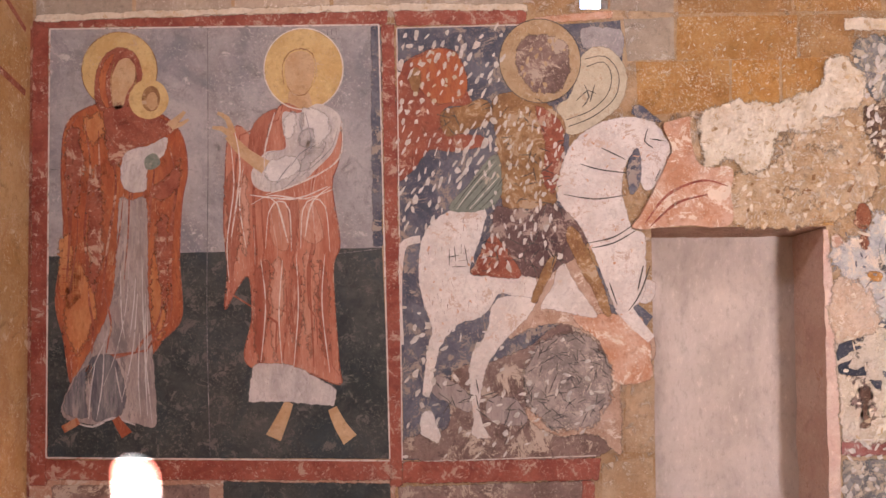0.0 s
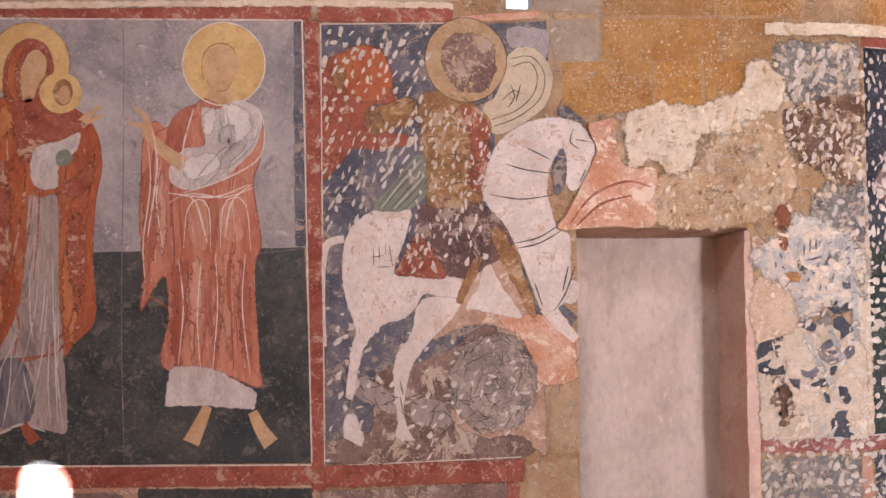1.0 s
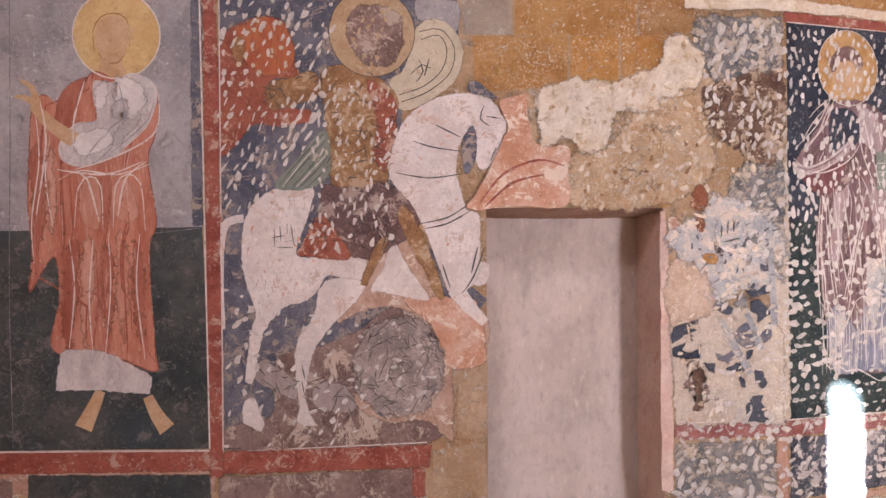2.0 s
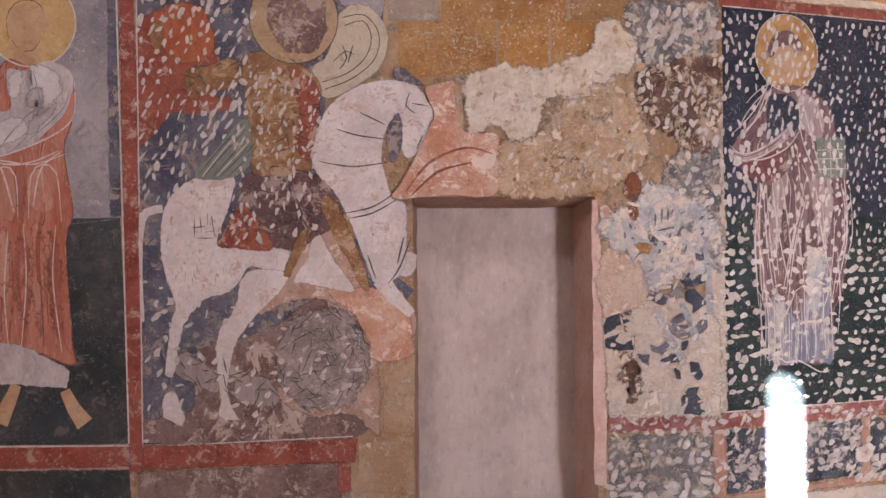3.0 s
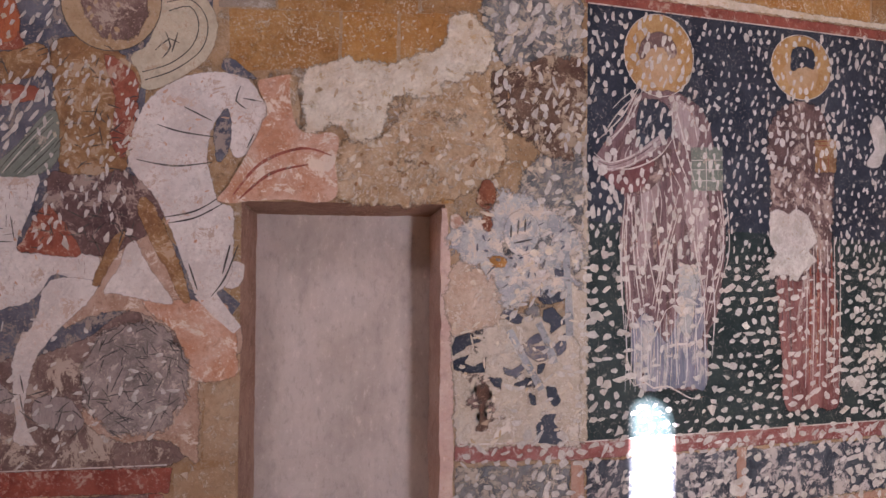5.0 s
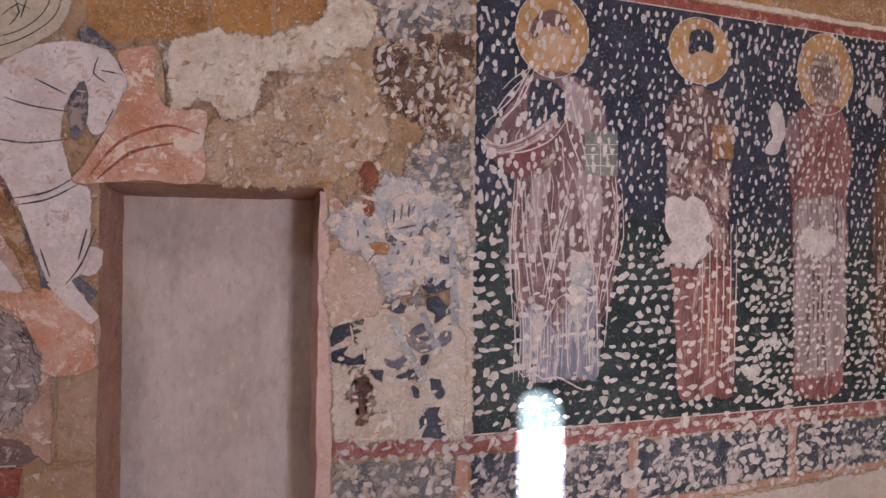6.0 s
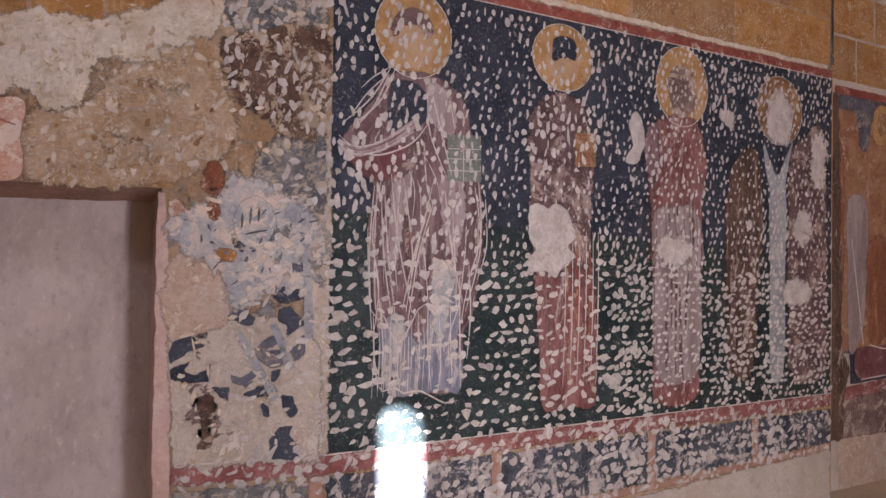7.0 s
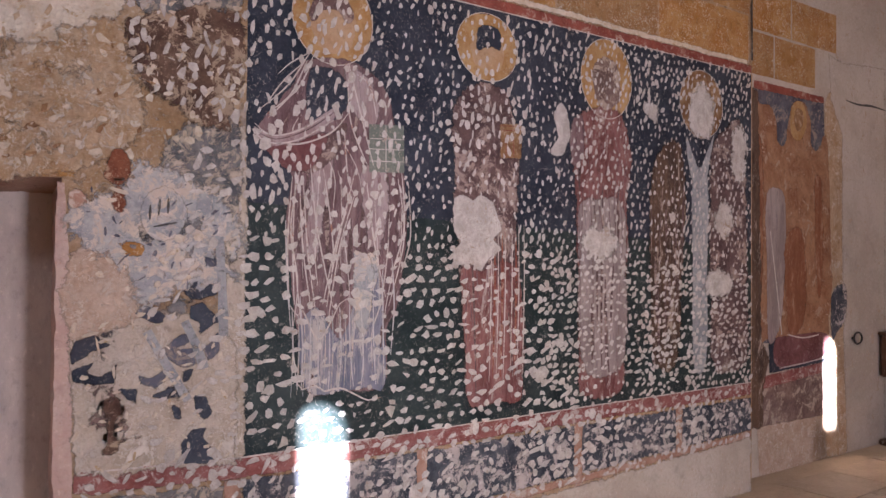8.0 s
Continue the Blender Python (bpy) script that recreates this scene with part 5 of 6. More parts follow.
for k, q in enumerate(([(2.244, 1.434), (2.291, 1.462), (2.376, 1.419), (2.357, 1.38), (2.295, 1.395)], [(2.003, 1.272), (2.028, 1.327), (2.096, 1.348), (2.164, 1.303), (2.084, 1.272), (2.01, 1.23)], [(2.01, 1.206), (2.097, 1.236), (2.134, 1.26), (2.066, 1.197), (2.112, 1.175), (2.159, 1.197), (2.183, 1.236), (2.178, 1.145), (2.097, 1.142), (2.014, 1.16)], [(2.345, 1.273), (2.439, 1.34), (2.477, 1.304), (2.392, 1.267), (2.49, 1.279), (2.5, 1.206), (2.44, 1.191), (2.39, 1.227)], [(2.432, 1.511), (2.501, 1.567), (2.564, 1.543), (2.583, 1.5), (2.485, 1.484)], [(2.464, 1.456), (2.52, 1.475), (2.565, 1.426), (2.603, 1.396), (2.502, 1.328), (2.508, 1.38), (2.47, 1.408)], [(2.521, 1.267), (2.565, 1.319), (2.594, 1.356), (2.594, 1.261), (2.55, 1.212)], [(2.482, 1.078), (2.538, 1.065), (2.567, 0.998), (2.542, 0.962), (2.495, 0.998)], [(2.436, 0.795), (2.439, 0.877), (2.486, 0.935), (2.542, 0.934), (2.53, 0.889), (2.574, 0.846), (2.581, 0.785), (2.531, 0.776)], [(2.262, 1.175), (2.315, 1.157), (2.365, 1.191), (2.384, 1.151), (2.331, 1.115), (2.274, 1.133)], [(2.309, 1.084), (2.415, 1.118), (2.378, 1.06)], [(2.178, 1.121), (2.259, 1.121), (2.259, 1.057), (2.222, 1.075)], [(2.525, 1.671), (2.592, 1.681), (2.586, 1.623), (2.532, 1.622)], [(2.44, 1.182), (2.49, 1.188), (2.472, 1.136), (2.44, 1.127)], [(2.394, 1.045), (2.428, 1.029), (2.441, 0.968), (2.41, 0.984)])):
    worn_sheet("slate_fragment", q, M_NAVY if k % 3 else M_BLUE, ruin, 7.2 + 0.05 * k, 0.008, False, "", k * 1.9, 40)
worn_sheet("brown_fragment", [(2.129, 1.079), (2.184, 1.091), (2.2, 1.03), (2.179, 0.969), (2.192, 0.915), (2.26, 0.92), (2.192, 0.891), (2.186, 0.857), (2.13, 0.858), (2.155, 0.933), (2.135, 1)], M_REMAINS_BROWN, ruin, 7.1, 0.012)
worn_sheet("ochre_fragment", [(2.148, 1.705), (2.215, 1.726), (2.287, 1.713), (2.283, 1.678), (2.158, 1.671)], M_STONE, ruin, 7.6, 0.012)
worn_sheet("red_spot", [(2.137, 2.039), (2.146, 2.094), (2.19, 2.11), (2.228, 2.065), (2.222, 2.004), (2.185, 1.955), (2.153, 1.966), (2.122, 2.002)], M_RUST, ruin, 8.5, 0.012)
worn_disc("red_spot", 2.179, 1.896, 0.028, 0.061, M_RUST, ruin, 8.5, 0.015)
worn_disc("red_spot", 2.024, 1.894, 0.037, 0.042, M_PINK, ruin, 8.5, 0.015)
worn_disc("blue_disc", 2.358, 1.847, 0.094, 0.116, M_PALEBLUE, ruin, 8.2, 0.01)
strokes("letter_bar", [[(2.304, 1.883), (2.302, 1.821)], [(2.342, 1.908), (2.336, 1.837)], [(2.376, 1.914), (2.374, 1.847)], [(2.317, 1.791), (2.411, 1.811)]], 0.016, M_BLACK, ruin, 9.4)
strokes("pale_staff", [[(2.296, 1.354), (2.369, 1.222), (2.464, 1.055)], [(2.446, 1.392), (2.492, 1.295), (2.53, 1.187)], [(2.587, 1.759), (2.601, 1.528), (2.609, 1.323)]], 0.055, M_PALESTAFF, ruin, 9, taper=False)
rnd = random.Random(8)
for q, n, m in (([(2.019, 1.348), (2.628, 1.457), (2.648, 0.785), (2.412, 0.786), (2.036, 1.151)], 3, M_NAVY), ([(2.28, 1.76), (2.651, 1.949), (2.654, 1.396), (2.345, 1.395)], 9, M_REMAINS_BLUE), ([(2.067, 1.151), (2.253, 1.212), (2.255, 0.848), (2.131, 0.849)], 6, M_BROWN), ([(1.414, 2.35), (2.148, 2.767), (2.213, 2.34), (1.905, 2.089)], 10, M_TAN)):
    made = 0
    while made < n:
        x, z = rnd.uniform(min(p[0] for p in q), max(p[0] for p in q)), rnd.uniform(min(p[1] for p in q), max(p[1] for p in q))
        if inside((x, z), q):
            worn_disc("paint_flake", x, z, rnd.uniform(0.025, 0.065), rnd.uniform(0.012, 0.03), m, ruin, 7.513 + 0.07 * made + 0.009 * (n % 7), 0.035, "", made + 3.0, 26.0)
            made += 1
chips([
    ([(2.177, 3.014), (2.658, 3.032), (2.662, 2.227), (2.244, 2.402)], 0.078, 0.062, 0.034, 72, 22, 0.8),
    ([(2.31, 2.036), (2.662, 2.227), (2.67, 0.769), (2.287, 0.772)], 0.085, 0.066, 0.036, 20, 25, 0.55)], ruin, 10.5, "pale pick marks", 9)

chips([([(1.445, 2.261), (1.657, 2.356), (2.147, 2.92), (2.651, 3.032), (2.656, 2.227), (2.34, 2.097), (1.998, 2), (1.478, 2.003)], 0.085, 0.06, 0.035, 30, 50, 0.45)], ruin, 6.5, "small flakes of pale plaster", 19, material=M_PALE)
chips([([(1.445, 2.261), (1.657, 2.356), (1.9, 2.637), (2.273, 2.802), (2.338, 2.496), (2.278, 2.096), (1.998, 2), (1.478, 2.003)], 0.10, 0.04, 0.022, 50, 50, 0.40)], ruin, 8.0, "small brown stains and paint flakes", 23, material=M_OCHREBROWN)
chips([([(1.999, 1.878), (2.309, 2.051), (2.642, 1.888), (2.644, 1.519), (2.158, 1.394)], 0.09, 0.05, 0.03, 30, 50, 0.3)], ruin, 8.4, "small flakes of pale plaster", 27, material=M_PALE)
chips([([(1.999, 1.90), (2.309, 2.051), (2.642, 1.95), (2.644, 1.519), (2.40, 1.46), (2.158, 1.60)], 0.062, 0.045, 0.012, 55, 45, 0.22)], ruin, 9.0, "thin slate blue brush remains", 61, material=M_BLUE)
chips([([(2.0, 1.40), (2.64, 1.46), (2.66, 0.80), (2.03, 0.80)], 0.07, 0.05, 0.018, 35, 50, 0.4)], ruin, 9.4, "thin pale scrapes", 63, material=M_PALE)
chips([([(1.46, 2.25), (1.9, 2.55), (2.2, 2.75), (2.6, 2.9), (2.6, 2.25), (2.2, 2.05), (1.48, 2.02)], 0.055, 0.03, 0.012, 20, 60, 0.28)], ruin, 9.2, "thin pale scrapes", 67, material=M_LIMETAN)
chips([([(1.15, 3.15), (2.1, 3.15), (2.1, 2.70), (1.5, 2.72), (1.15, 2.68)], 0.06, 0.022, 0.010, 20, 60, 0.35)], ruin, 4.2, "small white flecks on the stones", 69, material=M_PALE)
chips([([(1.142, 2.621), (1.853, 2.779), (2.116, 2.94), (2.176, 2.747), (1.78, 2.427), (1.456, 2.317)], 0.10, 0.05, 0.025, 60, 50, 0.35)], ruin, 17.2, "small brown stains", 29, material=M_TAN)

# ---- mural of standing saints ----
mural_c = thing("wall_painting", 4.4, 0.8, "fresco of haloed robed shapes covered in pale pick marks", "mural")
LX, RX, ZB, ZT = 2.70, 6.56, 0.79, 3.03
sheet("night_ground", [(LX, 1.9), (RX, 1.75), (RX, ZT), (LX, ZT)], M_NAVY, mural_c, 3, 0.003, False, "night blue painted ground")
sheet("green_ground", [(LX, ZB), (RX, ZB), (RX, 1.76), (LX, 1.91)], M_GREEN, mural_c, 3.4, 0.003, False, "deep green painted ground")
worn_sheet("border", [(LX - 0.02, ZT), (RX, ZT), (RX, ZT + 0.06), (LX - 0.02, ZT + 0.06)], M_RED, mural_c, 4.5, 0.003, False)
worn_sheet("border", [(2.02, ZB - 0.09), (RX, ZB - 0.09), (RX, ZB), (2.02, ZB)], M_FADEDRED, mural_c, 4.5, 0.010, False)
strokes("white_line", [[(LX, ZT), (RX, ZT)]], 0.010, M_LINE, mural_c, 7, taper=False)
strokes("white_line", [[(2.04, ZB), (RX, ZB)]], 0.010, M_LINE, mural_c, 7, taper=False)
strokes("white_line", [[(2.62, 1.795), (2.615, 1.58), (2.628, 1.335)], [(2.591, 1.733), (2.596, 1.519), (2.606, 1.335)]], 0.008, M_LINE, mural_c, 7)


def saint(halo, robe, cloth, fold, seed, oval=M_BROWN, disc_mat=None):
    glory = worn_disc("halo", *halo, disc_mat or M_DULLHALO, mural_c, 5, 0.004, "", seed)
    ring("halo_rim", *halo, 0.007, M_LINE, glory, 7.5)
    x, z, rx, rz = halo
    disc("oval", x, z - rz * 0.1, rx * 0.55, rz * 0.66, oval, glory, 6, 0.03, "", seed)
    dress = worn_sheet("robe", robe, cloth, mural_c, 5.5, 0.008 if seed < 30 else 0.024, True, "", seed)
    folds("robe_fold", robe, 10, 0.008, fold, dress, 6.6, int(seed), 0.0, 0.95)
    folds("robe_shade", robe, 9, 0.03, M_PLUM, dress, 6.1, int(seed) + 2, 0.0, 0.95)


saint((3.1255, 2.797, 0.214, 0.218), [(2.973, 2.578), (3.208, 2.613), (3.401, 2.525), (3.474, 2.334), (3.53, 2.095), (3.55, 1.763), (3.498, 1.432), (3.435, 1.313), (3.423, 1.046), (3.187, 1.036), (3.003, 1.049), (2.952, 1.323), (2.917, 1.552), (2.888, 1.837), (2.912, 2.053), (2.814, 2.178), (2.749, 2.245), (2.844, 2.365), (2.924, 2.472)], M_MAUVE, M_LINE, 21, M_SKIN)
worn_sheet("lap_cloth", [(2.797, 2.211), (2.993, 2.193), (3.194, 2.31), (3.151, 2.161), (3.011, 2.058), (2.895, 2.102)], M_PLUM, mural_c, 7.4, 0.006)
worn_sheet("inner_robe", [(3.006, 2.537), (3.175, 2.536), (3.193, 2.375), (3.009, 2.275)], M_NAVY, mural_c, 7.2, 0.006)
worn_sheet("pale_hem", [(2.958, 1.323), (3.05, 1.436), (3.185, 1.289), (3.285, 1.611), (3.355, 1.671), (3.409, 1.433), (3.43, 1.046), (3.325, 1.038), (3.187, 1.033), (3.003, 1.049)], M_HEM, mural_c, 6, 0.008)
sheet("book", [(3.325, 2.319), (3.528, 2.332), (3.53, 2.095), (3.327, 2.086)], M_PALEGREEN, mural_c, 8.4, 0.003, False)
strokes("pleat", [[(2.92, 2.037), (2.899, 1.734), (2.91, 1.452)], [(2.936, 2.038), (2.925, 1.735), (2.935, 1.452)], [(2.956, 2.019), (2.976, 1.707), (3.023, 1.408)], [(2.975, 2.02), (2.999, 1.708), (3.042, 1.422)], [(3.078, 2.081), (3.133, 1.709), (3.107, 1.479)], [(3.059, 2.081), (3.038, 1.708), (3.053, 1.537)], [(3.247, 1.973), (3.166, 1.71), (3.108, 1.364)]], 0.012, M_LINE, mural_c, 8.0)
strokes("pleat", [[(3.226, 1.972), (3.149, 1.738), (3.081, 1.45)], [(3.314, 2.034), (3.359, 1.742), (3.426, 1.476)], [(3.508, 2.162), (3.534, 1.834), (3.466, 1.595), (3.42, 1.387)], [(3.556, 2.045), (3.571, 1.775), (3.516, 1.595)], [(3.188, 2.261), (3.212, 2.03), (3.253, 1.973)], [(3.205, 2.523), (3.221, 2.321), (3.313, 2.122)], [(3.245, 2.556), (3.327, 2.505), (3.364, 2.361)], [(3.022, 2.607), (2.943, 2.443), (2.788, 2.305)], [(2.999, 2.613), (2.895, 2.453), (2.763, 2.331)]], 0.012, M_LINE, mural_c, 8.0)
strokes("hem_line", [[(2.91, 1.452), (2.952, 1.401), (2.977, 1.423), (3.057, 1.285), (3.122, 1.364), (3.17, 1.449), (3.22, 1.478)], [(2.912, 1.086), (2.947, 1.098), (2.979, 1.06), (3.044, 1.074), (3.093, 1.043), (3.176, 1.05), (3.261, 1.011), (3.329, 0.978), (3.405, 0.985)]], 0.014, M_LINE, mural_c, 8.5)
strokes("skirt_line", [[(2.924, 1.435), (2.932, 1.235), (2.954, 1.063)], [(2.963, 1.492), (2.978, 1.262), (2.973, 1.056)], [(3.016, 1.391), (3.018, 1.204), (3.013, 1.061)], [(3.063, 1.347), (3.058, 1.174), (3.072, 1.052)], [(3.117, 1.317), (3.118, 1.172), (3.113, 1.045)], [(3.17, 1.433), (3.179, 1.199), (3.166, 1.054)], [(3.224, 1.491), (3.226, 1.256), (3.248, 1.051)], [(3.287, 1.432), (3.302, 1.196), (3.29, 1.043)], [(3.355, 1.55), (3.357, 1.312), (3.373, 1.051)], [(3.408, 1.609), (3.413, 1.311), (3.422, 1.044)], [(2.888, 1.836), (2.896, 1.607), (2.919, 1.321)], [(3.461, 1.67), (3.476, 1.43), (3.457, 1.191)]], 0.011, M_PAPERWHITE, mural_c, 8.7)
worn_sheet("skirt_light", [(3.25, 1.697), (3.337, 1.668), (3.356, 1.49), (3.322, 1.313), (3.26, 1.344), (3.244, 1.55)], M_PALEBLUE, mural_c, 7.75, 0.014)
worn_sheet("shoulder_light", [(3.191, 2.596), (3.313, 2.546), (3.384, 2.417), (3.35, 2.295), (3.245, 2.348), (3.203, 2.463)], M_LILAC, mural_c, 6.9, 0.016)
worn_sheet("robe_light", [(3.026, 2.1), (3.127, 2.164), (3.095, 1.899), (3.047, 1.666), (2.981, 1.694), (2.995, 1.896)], M_LILAC, mural_c, 6.9, 0.02)
worn_sheet("robe_light", [(3.282, 2.083), (3.404, 2.118), (3.441, 1.909), (3.389, 1.699), (3.319, 1.787)], M_LILAC, mural_c, 6.9, 0.02)
strokes("hem_pleat", [[(x, 1.42 - 0.02 * (k % 3)), (x + 0.006, 1.25), (x - 0.004, 1.03 + 0.01 * (k % 2))] for k, x in enumerate((2.925, 2.955, 2.985, 3.02, 3.055, 3.09, 3.13, 3.165, 3.20, 3.235))], 0.010, M_PALEBLUE, mural_c, 8.1)
worn_disc("pale_fold", 3.341, 1.6, 0.041, 0.094, M_PALEBLUE, mural_c, 7.7, 0.010)
sheet("arm_band", [(2.733, 2.242), (2.82, 2.214), (2.978, 2.276), (3.133, 2.378), (3.147, 2.339), (3.011, 2.232), (2.836, 2.171), (2.752, 2.194)], M_LILAC, mural_c, 8.6, 0.006)
strokes("band_line", [[(2.746, 2.226), (2.836, 2.199), (2.991, 2.257), (3.14, 2.359)]], 0.008, M_PLUM, mural_c, 9.3)
strokes("band_edge", [[(2.723, 2.234), (2.797, 2.181), (2.943, 2.206), (3.129, 2.316)], [(2.733, 2.262), (2.813, 2.216), (2.942, 2.247), (3.115, 2.351)], [(2.842, 2.493), (2.907, 2.556), (3.012, 2.624)], [(2.795, 2.361), (2.869, 2.467), (2.972, 2.568)]], 0.010, M_LINE, mural_c, 9.6)
worn_sheet("bowl_fold", [(2.758, 2.194), (2.883, 2.179), (3.089, 2.254), (3.071, 2.153), (2.987, 2.066), (2.869, 2.077)], M_WINE, mural_c, 7.9, 0.006)
worn_sheet("hair", [(2.996, 2.789), (3.027, 2.879), (3.115, 2.924), (3.199, 2.9), (3.234, 2.817), (3.194, 2.783), (3.15, 2.836), (3.067, 2.826), (3.029, 2.759)], M_PLUM, mural_c, 7.2, 0.008)
worn_sheet("hair", [(4.002, 2.907), (4.072, 2.94), (4.152, 2.918), (4.162, 2.815), (4.082, 2.822), (3.996, 2.794)], M_NAVY, mural_c, 7.2, 0.006)
worn_sheet("small_box", [(4.16, 2.412), (4.314, 2.424), (4.317, 2.231), (4.163, 2.223)], M_OCHREBROWN, mural_c, 7.6, 0.008, False)
strokes("box_line", [[(4.152, 2.399), (4.314, 2.411)], [(4.153, 2.374), (4.314, 2.388)], [(4.201, 2.358), (4.203, 2.225)], [(4.257, 2.362), (4.26, 2.228)]], 0.008, M_CRIMSON, mural_c, 8.3)
strokes("book_line", [[(3.326, 2.25), (3.529, 2.262)], [(3.326, 2.199), (3.529, 2.21)], [(3.327, 2.14), (3.529, 2.15)], [(3.42, 2.325), (3.422, 2.091)]], 0.008, M_LINE, mural_c, 9.2)
strokes("low_pleat", [[(x, 1.86), (x + 0.004, 1.5), (x - 0.008, 1.0)] for x in (4.10, 4.15, 4.20, 4.25, 4.30, 4.34)], 0.011, M_LINE, mural_c, 7.4)
strokes("low_pleat", [[(x, 1.80), (x + 0.004, 1.5), (x - 0.006, 1.02)] for x in (4.125, 4.18, 4.28)], 0.022, M_CRIMSON, mural_c, 7.1)
strokes("drape_edge", [[(2.733, 2.244), (2.911, 2.183), (3.109, 2.252), (3.211, 2.362)], [(2.989, 2.579), (2.909, 2.413), (2.797, 2.291)], [(3.209, 2.599), (3.262, 2.41), (3.351, 2.117)], [(2.961, 2.099), (2.914, 1.809), (2.95, 1.552), (2.926, 1.323)], [(3.01, 2.101), (3.046, 1.812), (3.133, 1.435)], [(3.247, 2.083), (3.148, 1.698), (3.1, 1.436)], [(3.494, 2.064), (3.532, 1.763), (3.445, 1.432)]], 0.012, M_LINE, mural_c, 8.2)
saint((4.0695, 2.817, 0.214, 0.184), [(3.871, 2.543), (3.985, 2.604), (4.104, 2.626), (4.214, 2.585), (4.277, 2.438), (4.305, 2.203), (4.282, 1.853), (4.309, 1.601), (4.345, 1.347), (4.336, 0.904), (4.158, 0.884), (3.953, 0.893), (3.921, 1.123), (3.895, 1.542), (3.862, 1.84), (3.848, 2.138), (3.835, 2.375)], M_PLUM, M_MAUVE, 33, M_SKIN)
worn_sheet("low_robe", [(3.898, 1.626), (4.032, 1.608), (4.172, 1.657), (4.296, 1.601), (4.345, 1.347), (4.334, 1.094), (4.323, 0.887), (4.158, 0.884), (3.961, 0.892), (3.928, 1.123), (3.911, 1.363)], M_REMAINS_ROSE, mural_c, 6.3, 0.012)
saint((5.0175, 2.777, 0.228, 0.244), [(4.722, 2.486), (4.808, 2.553), (4.979, 2.601), (5.133, 2.584), (5.213, 2.468), (5.257, 2.276), (5.205, 2.059), (5.227, 1.812), (5.202, 1.528), (5.189, 1.175), (5.169, 0.86), (4.819, 0.859), (4.778, 1.197), (4.766, 1.6), (4.754, 1.935), (4.724, 2.201), (4.704, 2.334)], M_REMAINS_ROSE, M_MAUVE, 45, M_BROWN)
worn_sheet("pale_lower", [(4.782, 1.997), (4.958, 2.039), (5.163, 2.022), (5.201, 1.705), (5.179, 1.035), (4.827, 1.026), (4.775, 1.667)], M_GREYROBE, mural_c, 6.3, 0.02)
worn_sheet("sleeve", [(4.714, 2.234), (4.695, 2.4), (4.741, 2.505), (4.808, 2.529), (4.828, 2.379), (4.786, 2.24)], M_MAUVE, mural_c, 6.6, 0.012)
saint((5.966, 2.736, 0.239, 0.232), [(5.488, 2.349), (5.631, 2.454), (5.75, 2.42), (5.793, 2.166), (5.783, 1.824), (5.754, 1.446), (5.715, 0.998), (5.467, 0.997), (5.437, 1.38), (5.423, 1.816), (5.433, 2.107)], M_BROWNROBE, M_PLUM, 57, M_PALE, M_OCHREBROWN)
worn_sheet("staff", [(5.866, 2.208), (6.029, 2.25), (6.032, 1.596), (6.022, 0.976), (5.884, 0.967), (5.869, 1.597)], M_PALESTAFF, mural_c, 8.6, 0.006)
worn_sheet("staff_fork", [(5.792, 2.507), (5.872, 2.381), (5.947, 2.291), (5.997, 2.372), (6.105, 2.538), (6.042, 2.298), (6.004, 2.178), (5.891, 2.172), (5.811, 2.338)], M_PALESTAFF, mural_c, 8.7, 0.006)
worn_sheet("robe", [(6.093, 2.458), (6.257, 2.613), (6.414, 2.67), (6.484, 2.494), (6.5, 2.004), (6.509, 1.432), (6.489, 0.944), (6.112, 0.931), (6.071, 1.44), (6.062, 1.986)], M_PLUM, mural_c, 5.7, 0.024)
worn_disc("bare_patch", 6.402, 2.431, 0.092, 0.2, M_PECK, mural_c, 9.6, 0.05, "pale patch where the paint is lost", 9.5, 9.0)
worn_sheet("bare_patch", [(3.839, 1.953), (3.883, 2.005), (3.971, 1.986), (4.029, 2.013), (4.109, 1.971), (4.15, 1.896), (4.166, 1.819), (4.11, 1.774), (4.175, 1.726), (4.071, 1.651), (4.032, 1.602), (3.955, 1.638), (3.856, 1.629), (3.841, 1.706), (3.893, 1.752), (3.847, 1.81)], M_PECK, mural_c, 9.0, 0.012, label="pale patch where the paint is lost")
worn_sheet("bare_patch", [(4.539, 2.286), (4.598, 2.39), (4.565, 2.502), (4.619, 2.584), (4.675, 2.531), (4.704, 2.417), (4.667, 2.324), (4.631, 2.267)], M_PECK, mural_c, 9.0, 0.012, label="pale patch where the paint is lost")
for k, q in enumerate(((5.4385, 2.618, 0.067, 0.073), (4.9605, 1.771, 0.169, 0.103), (6.159, 1.517, 0.157, 0.103), (6.2225, 1.953, 0.107, 0.135), (5.9625, 2.678, 0.139, 0.186))):
    worn_disc("bare_patch", *q, M_PECK, mural_c, 9.0 + 0.05 * k, 0.045, "pale patch where the paint is lost", k + 1.5, 11.0)
# dado under the saints
dado_c = thing("painted_dado", 4.4, 0.3, "pick-marked painted dado with dark squares above bare plaster", "mural")
worn_sheet("dark_field", [(2.70, 0.34), (RX, 0.44), (RX, 0.68), (2.70, 0.69)], M_DADO, dado_c, 4, 0.012, False)
worn_sheet("grey_field", [(2.03, 0.28), (2.62, 0.30), (2.62, 0.68), (2.03, 0.68)], M_REMAINS_BLUE, dado_c, 4, 0.012, False)
for a in (2.62, 3.62, 4.75, 5.7):
    worn_sheet("red_divider", [(a, 0.32), (a + 0.07, 0.32), (a + 0.07, 0.70), (a, 0.70)], M_PINK, dado_c, 5.0, 0.008, False)
